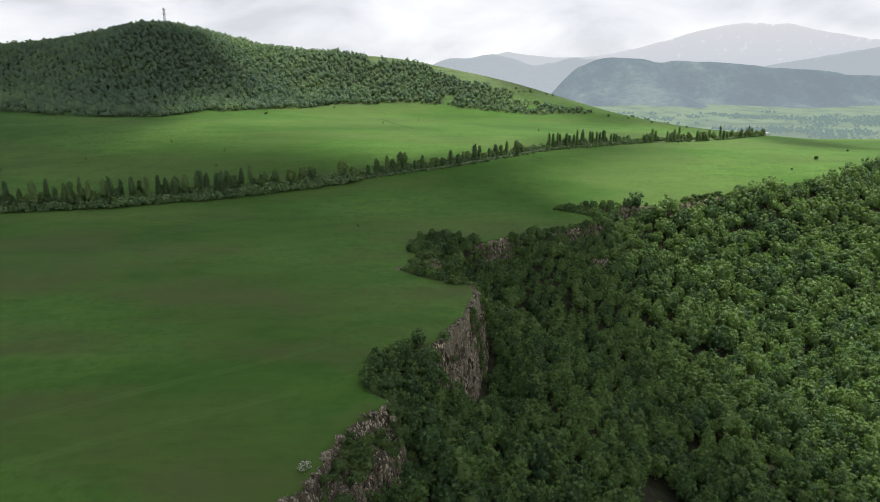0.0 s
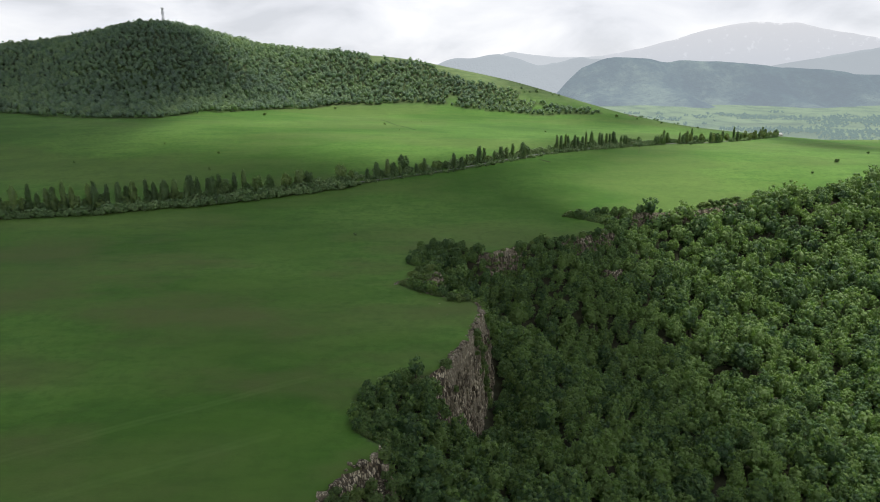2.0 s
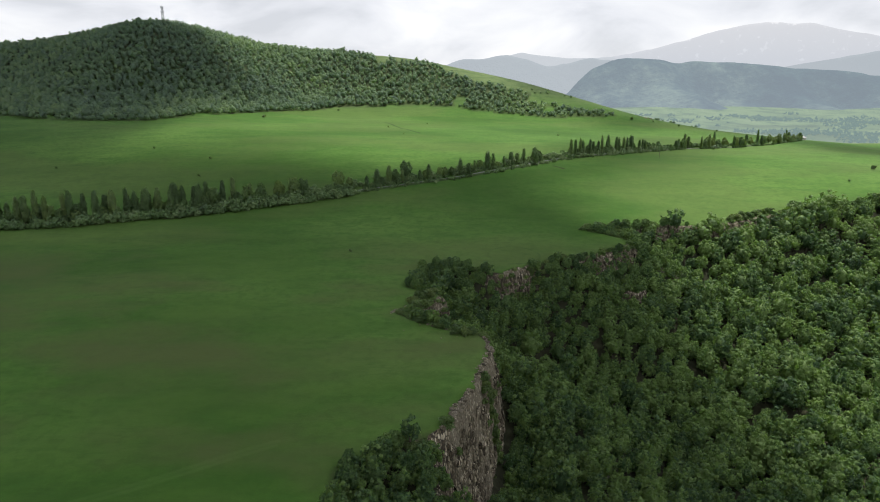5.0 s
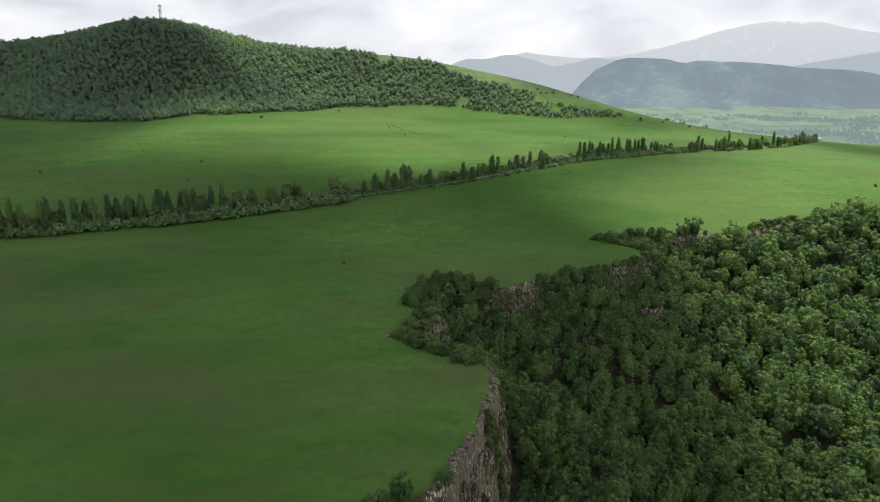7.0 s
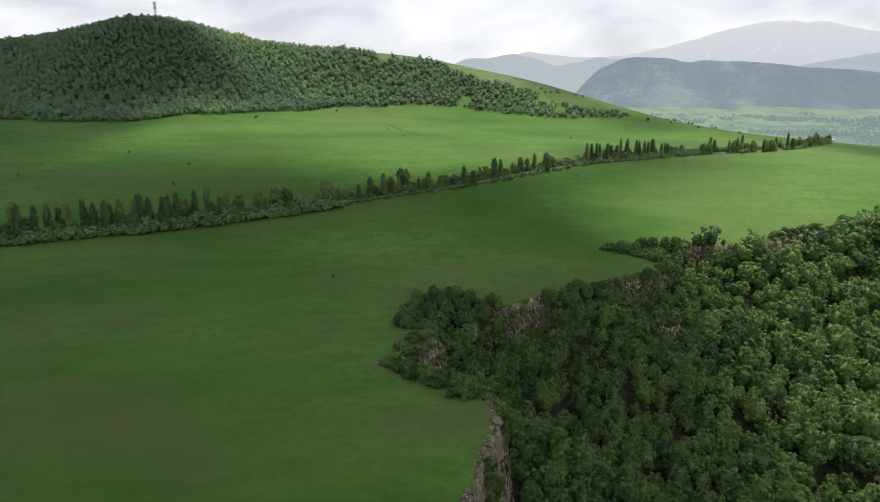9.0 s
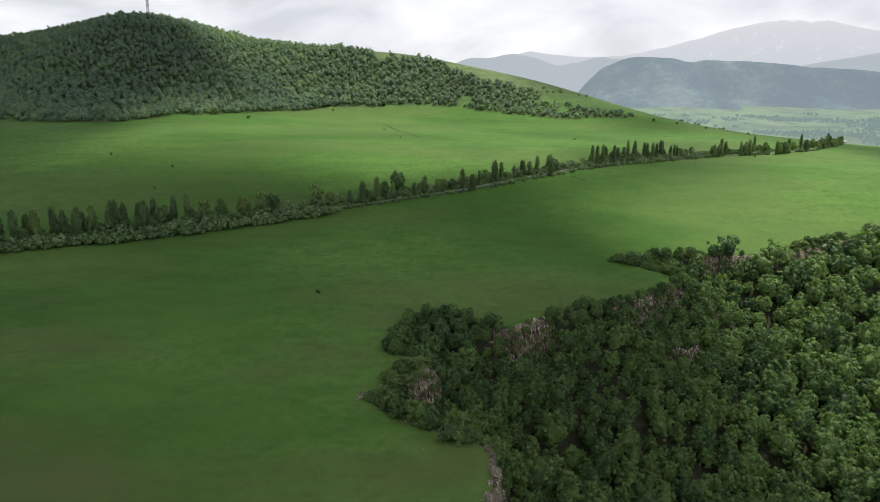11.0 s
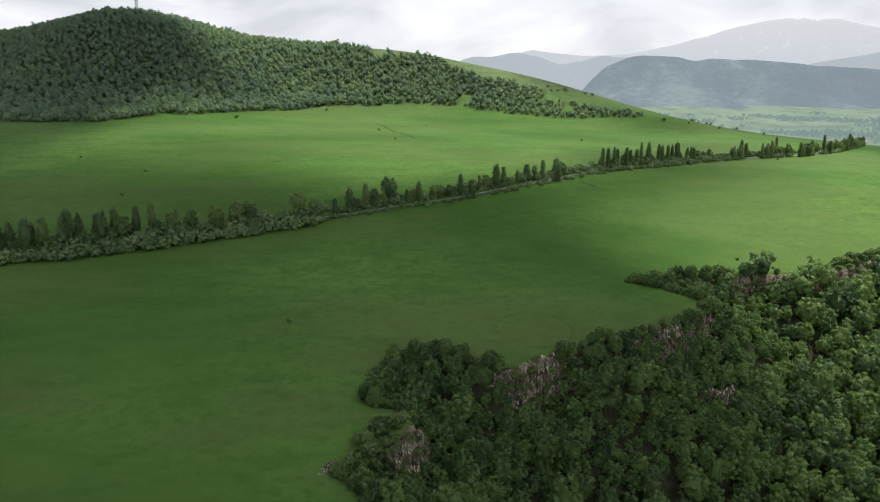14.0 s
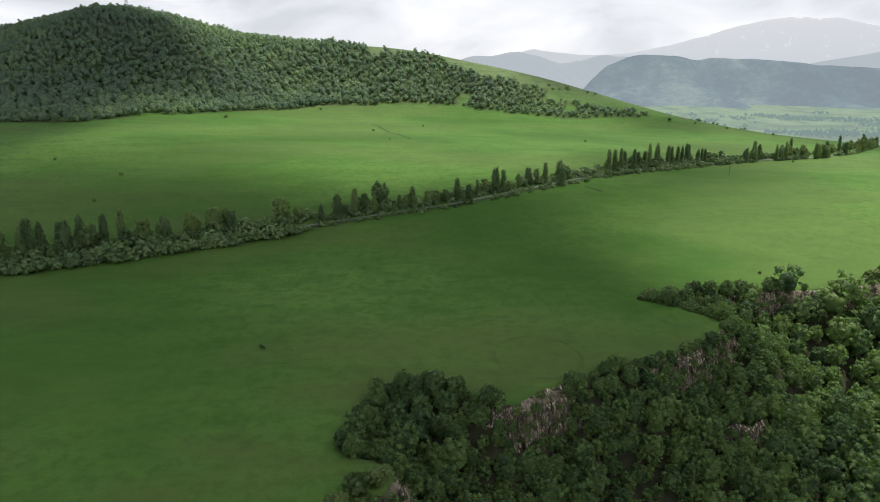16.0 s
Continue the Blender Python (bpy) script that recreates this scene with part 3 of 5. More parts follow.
tagged(clouds, "unseen broken grey-white cloud sheet, shaped to shade the plateau", "cloud", kind="structure")


# ---- far backdrop ----
def relief(name, x0, x1, nx, y0, y1, ny, height, mt, label):
    x, y = np.meshgrid(np.linspace(x0, x1, nx), np.linspace(y0, y1, ny))
    i = np.arange(nx * ny).reshape(ny, nx)
    f = np.stack([i[:-1, :-1], i[:-1, 1:], i[1:, 1:], i[1:, :-1]], -1).reshape(-1, 4)
    v = np.stack([x, y, height(x, y) - 86.0], -1).reshape(-1, 3)
    r = np.hypot(v[:, 0], v[:, 1])
    v *= (np.where(r > 4000, 4000 + 780 * np.tanh((r - 4000) / 1700), r) / r)[:, None]
    ob = new(name, np_mesh(name, v + (0, 0, 86.0), f, [mt], shade=True))
    return tagged(ob, label, "mountain", kind="structure")


def valley_height(x, y):
    return -12 + 0.052 * (y - 2000) + 10 * field(x, y, 500, 21) + 5 * field(x, y, 140, 22) - 90 * smooth(2000, 1500, y)


def crest(x, stops):
    return np.interp(x, [s[0] for s in stops], [s[1] for s in stops])


def mesa_height(x, y):
    top = crest(x, [(500, -40), (800, 60), (930, 215), (1020, 300), (1100, 338), (1150, 358), (1190, 364), (1330, 358), (1901, 338), (2500, 292), (2900, 255), (4600, 190)]) + 5 * field(x, x * 0, 130, 37)
    foot = valley_height(x, np.minimum(y, 2950.0)) - 25
    near_foot = 2850 - 430 * (1 - smooth(1050, 1950, x)) + 330 * field(x, x * 0, 330, 43)
    gully = 80 * (np.abs(field(x, y * 0.30, 420, 31)) + 0.45 * np.abs(field(x, y * 0.4, 150, 33)))
    spur = 0.5 + 0.5 * np.sin(x / 95.0 + 2.2 * field(x, x * 0, 500, 39))
    t = smooth(near_foot, 4290, y - 150 * field(x, y, 600, 35) + 330 * (spur - 0.6))
    shoulder = 0.55 * t + 0.45 * smooth(3650, 4290, y)
    back = 1 - smooth(4330, 4600, y)
    return foot + (top - foot) * shoulder * (0.4 + 0.6 * back) - gully * np.sin(np.clip(t, 0, 1) * math.pi)


def ridge_height(stops, y_top, seed, rough):
    def f(x, y):
        top = crest(x, stops) + rough * field(x, np.zeros_like(x), 160, seed)
        return top * (1 - np.abs(y - y_top) / 520.0) - 26 * np.abs(field(x, y, 240, seed + 2)) * (y < y_top - 5)
    return f


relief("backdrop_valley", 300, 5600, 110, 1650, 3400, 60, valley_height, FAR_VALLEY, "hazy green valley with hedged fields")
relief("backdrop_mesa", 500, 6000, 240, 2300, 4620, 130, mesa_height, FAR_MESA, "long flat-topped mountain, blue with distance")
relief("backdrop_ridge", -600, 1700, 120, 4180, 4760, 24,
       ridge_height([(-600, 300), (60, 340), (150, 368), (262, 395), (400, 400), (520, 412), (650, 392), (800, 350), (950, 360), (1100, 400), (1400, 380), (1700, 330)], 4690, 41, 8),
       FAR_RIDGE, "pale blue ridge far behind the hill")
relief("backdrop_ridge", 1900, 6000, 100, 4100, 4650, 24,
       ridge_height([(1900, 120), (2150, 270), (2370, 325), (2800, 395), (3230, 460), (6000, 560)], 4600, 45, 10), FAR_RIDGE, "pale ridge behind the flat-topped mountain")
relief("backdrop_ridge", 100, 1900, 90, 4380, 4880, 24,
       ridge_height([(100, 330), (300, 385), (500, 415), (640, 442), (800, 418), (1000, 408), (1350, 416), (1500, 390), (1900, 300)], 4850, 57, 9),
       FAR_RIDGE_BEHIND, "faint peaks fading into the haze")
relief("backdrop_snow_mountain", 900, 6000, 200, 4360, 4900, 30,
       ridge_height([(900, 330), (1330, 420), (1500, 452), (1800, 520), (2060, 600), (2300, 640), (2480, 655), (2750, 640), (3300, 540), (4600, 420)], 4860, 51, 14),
       FAR_SNOW, "snow-streaked mountain, its fade into cloud painted on")

# ---- trees ----
ICO = bmesh.new()
bmesh.ops.create_icosphere(ICO, subdivisions=1, radius=1)
ICO_V = np.array([v.co[:] for v in ICO.verts])
ICO_F = np.array([[v.index for v in f.verts] for f in ICO.faces])
ICO.free()


def crown_arrays(rng, lobes, leaves, size, flat_leaf=0.32, inner=0.86):
    """A crown: dark inner lobes with many leaf sprays standing on them. lobes: (x, y, z, r, squash)."""
    V, F = [], []
    n = 0
    heart = np.array(lobes[0][:3])
    for k, (x, y, z, r, sq) in enumerate(lobes):
        v = ICO_V * (1 + 0.30 * (rng.random((len(ICO_V), 1)) - 0.5)) * r * inner
        v[:, 2] *= sq
        V.append(v + (x, y, z))
        out = np.array((x, y, z)) - heart
        F.append((ICO_F if k == 0 else ICO_F[ICO_V[ICO_F].mean(1) @ out > -0.12 * np.linalg.norm(out)]) + n)
        n += len(v)
    L = np.array(lobes)
    area = L[:, 3] ** 2
    pick = rng.choice(len(L), leaves, p=area / area.sum())
    nrm = rng.normal(size=(leaves, 3))
    nrm[:, 2] = nrm[:, 2] * 0.9 + 0.30
    nrm /= np.linalg.norm(nrm, axis=1)[:, None]
    c = L[pick, :3] + nrm * L[pick, 3:4] * (0.82 + 0.34 * rng.random((leaves, 1))) * np.stack([np.ones(leaves), np.ones(leaves), L[pick, 4]], 1)
    out = nrm + flat_leaf * rng.normal(size=(leaves, 3))
    out /= np.linalg.norm(out, axis=1)[:, None]
    side = np.cross(out, rng.normal(size=(leaves, 3)))
    side /= np.linalg.norm(side, axis=1)[:, None]
    fwd = np.cross(out, side)
    s = size * (0.6 + 0.8 * rng.random((leaves, 1)))
    a = c - side * s * 0.8 - fwd * s * 0.35
    b = c + side * s * 0.8 - fwd * s * (0.15 + 0.4 * rng.random((leaves, 1)))
    d = c + fwd * s * 0.95 - out * s * 0.25
    V.append(np.stack([a, b, d], 1).reshape(-1, 3))
    F.append(n + np.arange(leaves * 3).reshape(-1, 3))
    return np.vstack(V), np.vstack(F)


def round_lobes(rng, height, radius, count, low=0.0, core=0.80):
    """Lobes of a broadleaf crown: an egg-shaped core and many small billows standing out of it."""
    mid_z, tall = height * (0.5 + 0.5 * low), height * (0.5 - 0.5 * low)
    out = [(0, 0, mid_z - 0.06 * height, radius * core, tall / radius * 0.92)]
    turn = 6.283 * rng.random()
    for k in range(count):
        up = 0.92 - 1.70 * (k + 0.5) / count
        a = turn + 2.39996 * k + 0.5 * rng.normal()
        flat_r = math.sqrt(max(0.0, 1 - up * up)) * (0.62 + 0.18 * rng.random()) * (1.02 - 0.16 * up)
        out.append((math.cos(a) * flat_r * radius, math.sin(a) * flat_r * radius, mid_z + up * tall * (0.74 + 0.16 * rng.random()),
                    radius * (0.24 + 0.16 * rng.random()) * min(1.3, math.sqrt(11 / count)), 0.95))
    return out


def poplar_lobes(rng, height, radius):
    """A narrow spindle: a long core and upright plumes close against it."""
    out = [(0, 0, height * 0.52, radius * 0.80, 0.50 * height / radius)]
    for k in range(11):
        t = (k + 0.5) / 11
        r = radius * (0.42 + 0.30 * math.sin(math.pi * min(1, t * 0.9 + 0.08)))
        a = 2.4 * k + rng.random()
        off = radius * 0.46 * (1 - 0.5 * t * t)
        out.append((math.cos(a) * off, math.sin(a) * off, height * (0.10 + 0.78 * t), r * (1.05 - 0.15 * t), 2.1))
    return out


def bush_lobes(rng, height, radius, count):
    out = [(0, 0, height * 0.5, radius * 0.6, 0.9)]
    for k in range(count):
        a = 6.283 * (k + rng.random()) / count * 2
        rr = radius * (0.2 + 0.55 * rng.random())
        out.append((math.cos(a) * rr, math.sin(a) * rr, height * (0.25 + 0.45 * rng.random()), radius * (0.26 + 0.18 * rng.random()), 0.85))
    return out


def limb(bm, a, b, ra, rb, sides=6):
    a, b = Vector(a), Vector(b)
    q = (b - a).to_track_quat("Z", "Y")
    rings = []
    for p, r in ((a, ra), (b, rb)):
        rings.append([bm.verts.new(p + q @ Vector((r * math.cos(6.2832 * i / sides), r * math.sin(6.2832 * i / sides), 0))) for i in range(sides)])
    for i in range(sides):
        bm.faces.new((rings[0][i], rings[0][(i + 1) % sides], rings[1][(i + 1) % sides], rings[1][i]))
    bm.faces.new(rings[1])


def trunk_mesh(rng, height, radius, lobes, branches):
    bm = bmesh.new()
    lean = (rng.normal() * 0.03 * height, rng.normal() * 0.03 * height)
    mid_p = (lean[0] * 0.4, lean[1] * 0.4, height * 0.30)
    limb(bm, (0, 0, -0.6), mid_p, radius * 1.25, radius * 0.85)
    limb(bm, mid_p, (lean[0], lean[1], height * 0.72), radius * 0.85, radius * 0.25)
    for lo in lobes[1:1 + branches]:
        limb(bm, mid_p, lo[:3], radius * 0.45, radius * 0.12, 5)
    return bm


def make_tree(kind, seed, height, radius, leaves, size, leaf_mat, label, category="tree", group=""):
    """One tree or shrub: an empty at its foot, a trunk with limbs and a leafy crown."""
    rng = np.random.default_rng(seed)
    if kind == "poplar":
        lobes = poplar_lobes(rng, height, radius)
    elif kind in ("bush", "shrub"):
        lobes = bush_lobes(rng, height, radius, 10)
    else:
        lobes = round_lobes(rng, height, radius, 26 if size > 0.5 else 16)
    names = {"poplar": "poplar_tree", "bush": "bush", "shrub": "cliff_shrub", "tree": "roadside_tree" if "beside the road" in label else "broadleaf_tree"}
    root = tagged(new(names[kind]), label, category, group)
    part("trunk", trunk_mesh(rng, height, (0.10 if kind in ("bush", "shrub") else 0.030 * height + 0.05), lobes, 0 if kind == "poplar" else 4), BARK, root)
    v, f = crown_arrays(rng, lobes, leaves, size, *((0.9, 0.84) if kind == "tree" else (0.8, 0.80)))
    crown = new("crown", np_mesh("crown", v, f, [leaf_mat], shade=True))
    crown.parent = root
    return root


def at(x, y, turn=0.0, grow=1.0, wide=None, sink=0.15, lean=0.0):
    z = float(land(np.array([x]), np.array([y]))[0]) - sink
    w = wide or grow
    return Matrix.Translation((x, y, z)) @ Matrix.Rotation(radians(turn), 4, "Z") @ Matrix.Rotation(radians(lean), 4, "Y") @ Matrix.Diagonal((w, w, grow, 1))


class Stock:
    """Ready-made trees of one kind; each is used once in its own place and then copied."""
    def __init__(self, makers):
        self.makers, self.made, self.count = makers, [], 0

    def plant(self, m, label=None, pick=None):
        k = self.count if pick is None else pick
        self.count += 1
        k %= len(self.makers)
        while len(self.made) <= k:
            self.made.append(None)
        if self.made[k] is None:
            ob = self.made[k] = self.makers[k]()
            ob.matrix_basis = m
        else:
            ob = copy_thing(self.made[k], m)
            ob.scale = m.to_scale()
        if label:
            tagged(ob, label)
        return ob


rng = np.random.default_rng(7)
wood_tree = Stock([lambda s=s, hh=hh, r=r: make_tree("tree", s, hh, r, 560, 0.51, LEAF_OWN, "dense green broadleaf tree on the gorge slope", group="trees on the gorge slope")
                   for s, hh, r in ((1, 8.0, 3.4), (2, 9.0, 3.6), (3, 7.0, 3.1), (4, 8.5, 3.9), (5, 6.2, 2.8), (6, 9.5, 3.4))])
rim_bush = Stock([lambda s=s, hh=hh, r=r: make_tree("bush", s, hh, r, 330, 0.36, LEAF_BUSH, "rounded green bush at the cliff edge", "bush", "bushes along the cliff edge")
                  for s, hh, r in ((11, 3.2, 2.2), (12, 2.6, 1.9), (13, 3.8, 2.4), (14, 2.2, 2.0))])
ledge_shrub = Stock([lambda s=s, hh=hh, r=r: make_tree("shrub", s, hh, r, 300, 0.34, LEAF_BUSH, "small green shrub rooted on a cliff ledge", "bush", "shrubs on the cliff ledges")
                     for s, hh, r in ((15, 3.0, 2.1), (16, 2.5, 1.9), (17, 3.6, 2.3))])
poplar = Stock([lambda s=s, hh=hh, r=r: make_tree("poplar", s, hh, r, 760, 0.36, LEAF_POPLAR, "tall slender grey-green poplar beside the road", group="trees along the road")
                for s, hh, r in ((21, 14.0, 2.1), (22, 12.5, 2.3), (23, 15.0, 2.0), (24, 11.5, 1.9), (25, 13.5, 2.7))])
road_tree = Stock([lambda s=s, hh=hh, r=r: make_tree("tree", s, hh, r, 620, 0.42, LEAF_POPLAR, "rounded dark green tree beside the road", group="trees along the road")
                   for s, hh, r in ((31, 10.5, 4.2), (32, 9.0, 3.4), (33, 11.5, 4.4))])
young_tree = Stock([lambda: make_tree("tree", 41, 10.0, 3.8, 420, 0.52, LEAF_YOUNG, "light green young tree beside the road", group="trees along the road")])
meadow_bush = Stock([lambda s=s: make_tree("bush", s, 2.2, 1.3, 240, 0.30, LEAF_BUSH, "single green bush standing in the meadow", "bush", "bushes in the meadow")
                     for s in (61, 62)])


def scatter(box, spacing, keep, seed):
    """Jittered places over a box of the plan, thinned by keep(x, y)."""
    r = np.random.default_rng(seed)
    xs, ys = np.arange(box[0], box[1], spacing), np.arange(box[2], box[3], spacing * 0.88)
    x, y = np.meshgrid(xs, ys)
    x = x + spacing * 0.5 * (np.arange(len(ys)) % 2)[:, None] + spacing * 0.62 * (r.random(x.shape) - 0.5)
    y = y + spacing * 0.62 * (r.random(x.shape) - 0.5)
    x, y = x.ravel(), y.ravel()
    k = keep(x, y)
    return x[k], y[k]


def in_view(x, y):
    """The wedge of country that the flight looks over."""
    return (np.abs(x) < 30 + 0.74 * (y + 10)) & (y > 118)


def gorge_keep(x, y):
    d, tall = rim_distance(x, y)
    clearing = ((x - 84) / 9) ** 2 + ((y - 202) / 20) ** 2 < 1
    clearing |= ((x - 62) / 3.5) ** 2 + ((y - 262) / 9) ** 2 < 1
    free = np.where(tall > 20, 9.5, np.where(tall > 11.5, 3.4 + 0.03 * tall, 1.0))
    return (d > free) & in_view(x, y) & ~clearing


wx, wy = scatter((-60, 640, 60, 640), 6.2, gorge_keep, 101)
bx, by = scatter((60, 640, 60, 640), 7.9, gorge_keep, 107)
big = lambda x, y: smooth(95, 150, x + 18 * field(x, y, 40, 91) + 0.12 * (300 - y)) > 0.5
k1, k2 = ~big(wx, wy), big(bx, by)
tx, ty, tg = np.append(wx[k1], bx[k2]), np.append(wy[k1], by[k2]), np.append(np.full(k1.sum(), 1.10), np.full(k2.sum(), 1.36))
td, tt = rim_distance(tx, ty)
thin = (tx > 20) & (tx < 116) & (ty > 335) & (td < 30)
stay = ~thin | (np.random.default_rng(5).random(len(tx)) < 0.94)
tx, ty, tg, td, tt, thin = tx[stay], ty[stay], tg[stay], td[stay], tt[stay], thin[stay]
tg = np.where(thin, tg * 0.84, tg)
near = (tx < 125) & (ty > 140) & (ty < 450) & (td < 40)
order = np.argsort(td + 200 * ~near)
own, rest = order[:140], order[140:]
for k in own:
    g = tg[k] * (0.56 + 0.38 * rng.random()) * (0.72 + 0.28 * min(1.0, td[k] / 12)) + 0.010 * min(td[k], 20)
    wood_tree.plant(at(tx[k], ty[k], 360 * rng.random(), g * (0.9 + 0.25 * rng.random()), g * (0.9 + 0.25 * rng.random())))

# trees and bushes along the rim: from corner, to corner, share of places taken, share of bushes, rows
CORNER = [int(np.argmin(np.hypot(RIM_P[:, 0] - x, RIM_P[:, 1] - y))) for x, y in RIM]
for a, b, share, bushes, rows in ((2, 3, 0.3, 0.8, 1), (3, 7, 0.45, 1.0, 1), (7, 11, 0.9, 0.9, 2), (11, 14, 0.06, 1.0, 1), (14, 17, 0.9, 1.0, 1), (17, 18, 0.9, 0.9, 2),
                                  (18, 20, 0.45, 1.0, 1), (20, 22, 0.8, 0.6, 2), (22, 25, 0.95, 0.4, 2), (25, 26, 0.8, 1.0, 1), (26, 30, 0.95, 0.35, 2), (30, 31, 0.6, 0.7, 1),
                                  (31, 33, 0.9, 0.9, 2), (33, 38, 0.95, 0.6, 3), (38, 43, 0.9, 0.3, 2)):
    for k in range(CORNER[a], CORNER[b], 2 if b < 38 else 3):
        for row in range(rows):
            if rng.random() > share:
                continue
            p = RIM_P[k] + RIM_N[k] * (1.1 + 2.6 * row + abs(rng.normal()) * 0.8) + rng.normal(size=2) * 0.4
            if rng.random() < bushes:
                rim_bush.plant(at(p[0], p[1], 360 * rng.random(), 0.55 + 0.6 * rng.random(), 0.65 + 0.6 * rng.random()))
            else:
                g = 0.5 + 0.3 * rng.random() + 0.25 * (b >= 38)
                wood_tree.plant(at(p[0], p[1], 360 * rng.random(), g, g * (0.9 + 0.3 * rng.random())), "green broadleaf tree leaning over the cliff edge")


# bushes and low trees on the meadow's side of the outcrop and along the bay before it
for x, y, g in ((-10, 321, 1.2), (-6, 326, 1.3), (-4, 321, 1.4), (-10, 314, 1.0), (-14, 308, 0.8), (-9, 311, 1.0), (-7, 318, 1.3), (-5, 299, 0.9), (-1, 296, 0.8), (2, 294, 1.0),
                (-12, 312, 1.1), (-8, 315, 1.2), (-9, 306, 1.0), (-4, 304, 1.1), (0, 300, 1.2), (-2, 329, 1.2), (-7, 330, 0.8), (8, 288, 1.1), (11, 287, 1.2), (14, 288, 0.8),
                (186, 459, 1.0), (189, 461, 1.1), (193, 463, 1.3), (197, 465, 1.2), (202, 467, 1.4), (207, 468, 1.2), (213, 471, 1.4), (219, 474, 1.1), (199, 468, 1.0)):
    rim_bush.plant(at(x, y, 360 * rng.random(), g * (0.9 + 0.3 * rng.random()), g * (1.0 + 0.4 * rng.random()), sink=0.3))

# growth on the very brink, hiding the top of the rock
for a, b, share in ((26, 30, 0.8), (33, 36, 0.7), (36, 43, 0.85)):
    for k in range(CORNER[a], CORNER[b], 2 if b < 38 else 3):
        if rng.random() < share:
            p = RIM_P[k] - RIM_N[k] * (0.1 + 0.9 * rng.random())
            if b == 36 or rng.random() < 0.5:
                rim_bush.plant(at(p[0], p[1], 360 * rng.random(), 0.6 + 0.5 * rng.random(), 0.8 + 0.6 * rng.random(), sink=0.5))
            else:
                wood_tree.plant(at(p[0], p[1], 360 * rng.random(), 0.28 + 0.2 * rng.random(), 0.36 + 0.3 * rng.random(), sink=0.6), "green broadleaf tree leaning over the cliff edge")


def forest(name, x, y, makers, leaf_mat, grow, seed, label, height=None, patch=0.30, spread=0.30):
    """A wood too large to count: crowns and stems joined into one mesh."""
    r = np.random.default_rng(seed)
    z = (height or land)(x, y)
    V, F, T, S, n = [], [], [], [], 0
    which = r.integers(0, len(makers), len(x))
    for k, (cv, cf, stem) in enumerate(makers):
        sel = np.where(which == k)[0]
        if not len(sel):
            continue
        a = 6.283 * r.random(len(sel))
        g = grow[sel] * (0.80 + 0.55 * r.random(len(sel)) ** 1.5)
        w = g * (0.88 + 0.26 * r.random(len(sel)))
        ca, sa = np.cos(a), np.sin(a)
        px = (ca[:, None] * cv[:, 0] - sa[:, None] * cv[:, 1]) * w[:, None] + x[sel, None]
        py = (sa[:, None] * cv[:, 0] + ca[:, None] * cv[:, 1]) * w[:, None] + y[sel, None]
        pz = cv[None, :, 2] * g[:, None] + z[sel, None] - 0.3
        V.append(np.stack([px, py, pz], -1).reshape(-1, 3))
        F.append((cf[None] + (np.arange(len(sel)) * len(cv))[:, None, None]).reshape(-1, 3) + n)
        tone = np.clip(0.46 + spread * r.normal(size=len(sel)) + 0.25 * field(x[sel], y[sel], 45, 77) + patch * field(x[sel], y[sel], 150, 79), 0, 1)
        T.append(np.repeat(tone, len(cv)))
        S.append(np.tile(stem, len(sel)))
        n += len(sel) * len(cv)
    ob = new(name, np_mesh(name, np.vstack(V), np.vstack(F), [leaf_mat, BARK], slots=np.concatenate(S), tint=np.concatenate(T), shade=True))
    return tagged(ob, label, "forest", kind="stuff")


def crown_kind(seed, height, radius, leaves, size, count, core=0.62, flat_leaf=0.32):
    """Crown with a short tapered stem under it, as arrays, for the woods."""
    r = np.random.default_rng(seed)
    v, f = crown_arrays(r, round_lobes(r, height, radius, count, core=core), leaves, size, flat_leaf, 0.84 if count > 12 else 0.80)
    ring = np.array([(math.cos(6.283 * i / 4), math.sin(6.283 * i / 4)) for i in range(4)])
    lo = np.column_stack([ring * 0.2, np.full(4, -0.5)])
    hi = np.column_stack([ring * 0.1, np.full(4, height * 0.6)])
    n = len(v)
    st = np.array([t for i in range(4) for t in ((n + i, n + (i + 1) % 4, n + 4 + (i + 1) % 4), (n + i, n + 4 + (i + 1) % 4, n + 4 + i))])
    return np.vstack([v, lo, hi]), np.vstack([f, st]), np.concatenate([np.zeros(len(f)), np.ones(8)])


WOOD_KINDS = [crown_kind(200 + k, hh, r, 290, 0.51, 22, core=0.80, flat_leaf=0.9) for k, (hh, r) in enumerate(((9, 3.3), (10.5, 3.4), (7.5, 3.1), (9.5, 3.8), (6.8, 3.0), (11.5, 3.4), (8, 3.7)))]
far_off = (ty[rest] > 440) | (tx[rest] > 235)
PLAIN_KINDS = [crown_kind(210 + k, hh, r, 200, 0.50, 12, core=0.80, flat_leaf=0.9) for k, (hh, r) in enumerate(((9, 3.3), (10.5, 3.5), (7.5, 3.2), (9.5, 3.9), (11, 3.5)))]
forest("gorge_forest", tx[rest][far_off], ty[rest][far_off], PLAIN_KINDS, LEAF_WOOD, tg[rest][far_off], 315, "dense mixed green woodland along the far side of the gorge", patch=0.12, spread=0.28)
rest = rest[~far_off]
forest("gorge_forest", tx[rest], ty[rest], WOOD_KINDS, LEAF_WOOD, tg[rest], 301, "dense mixed green woodland filling the gorge", patch=0.12, spread=0.28)

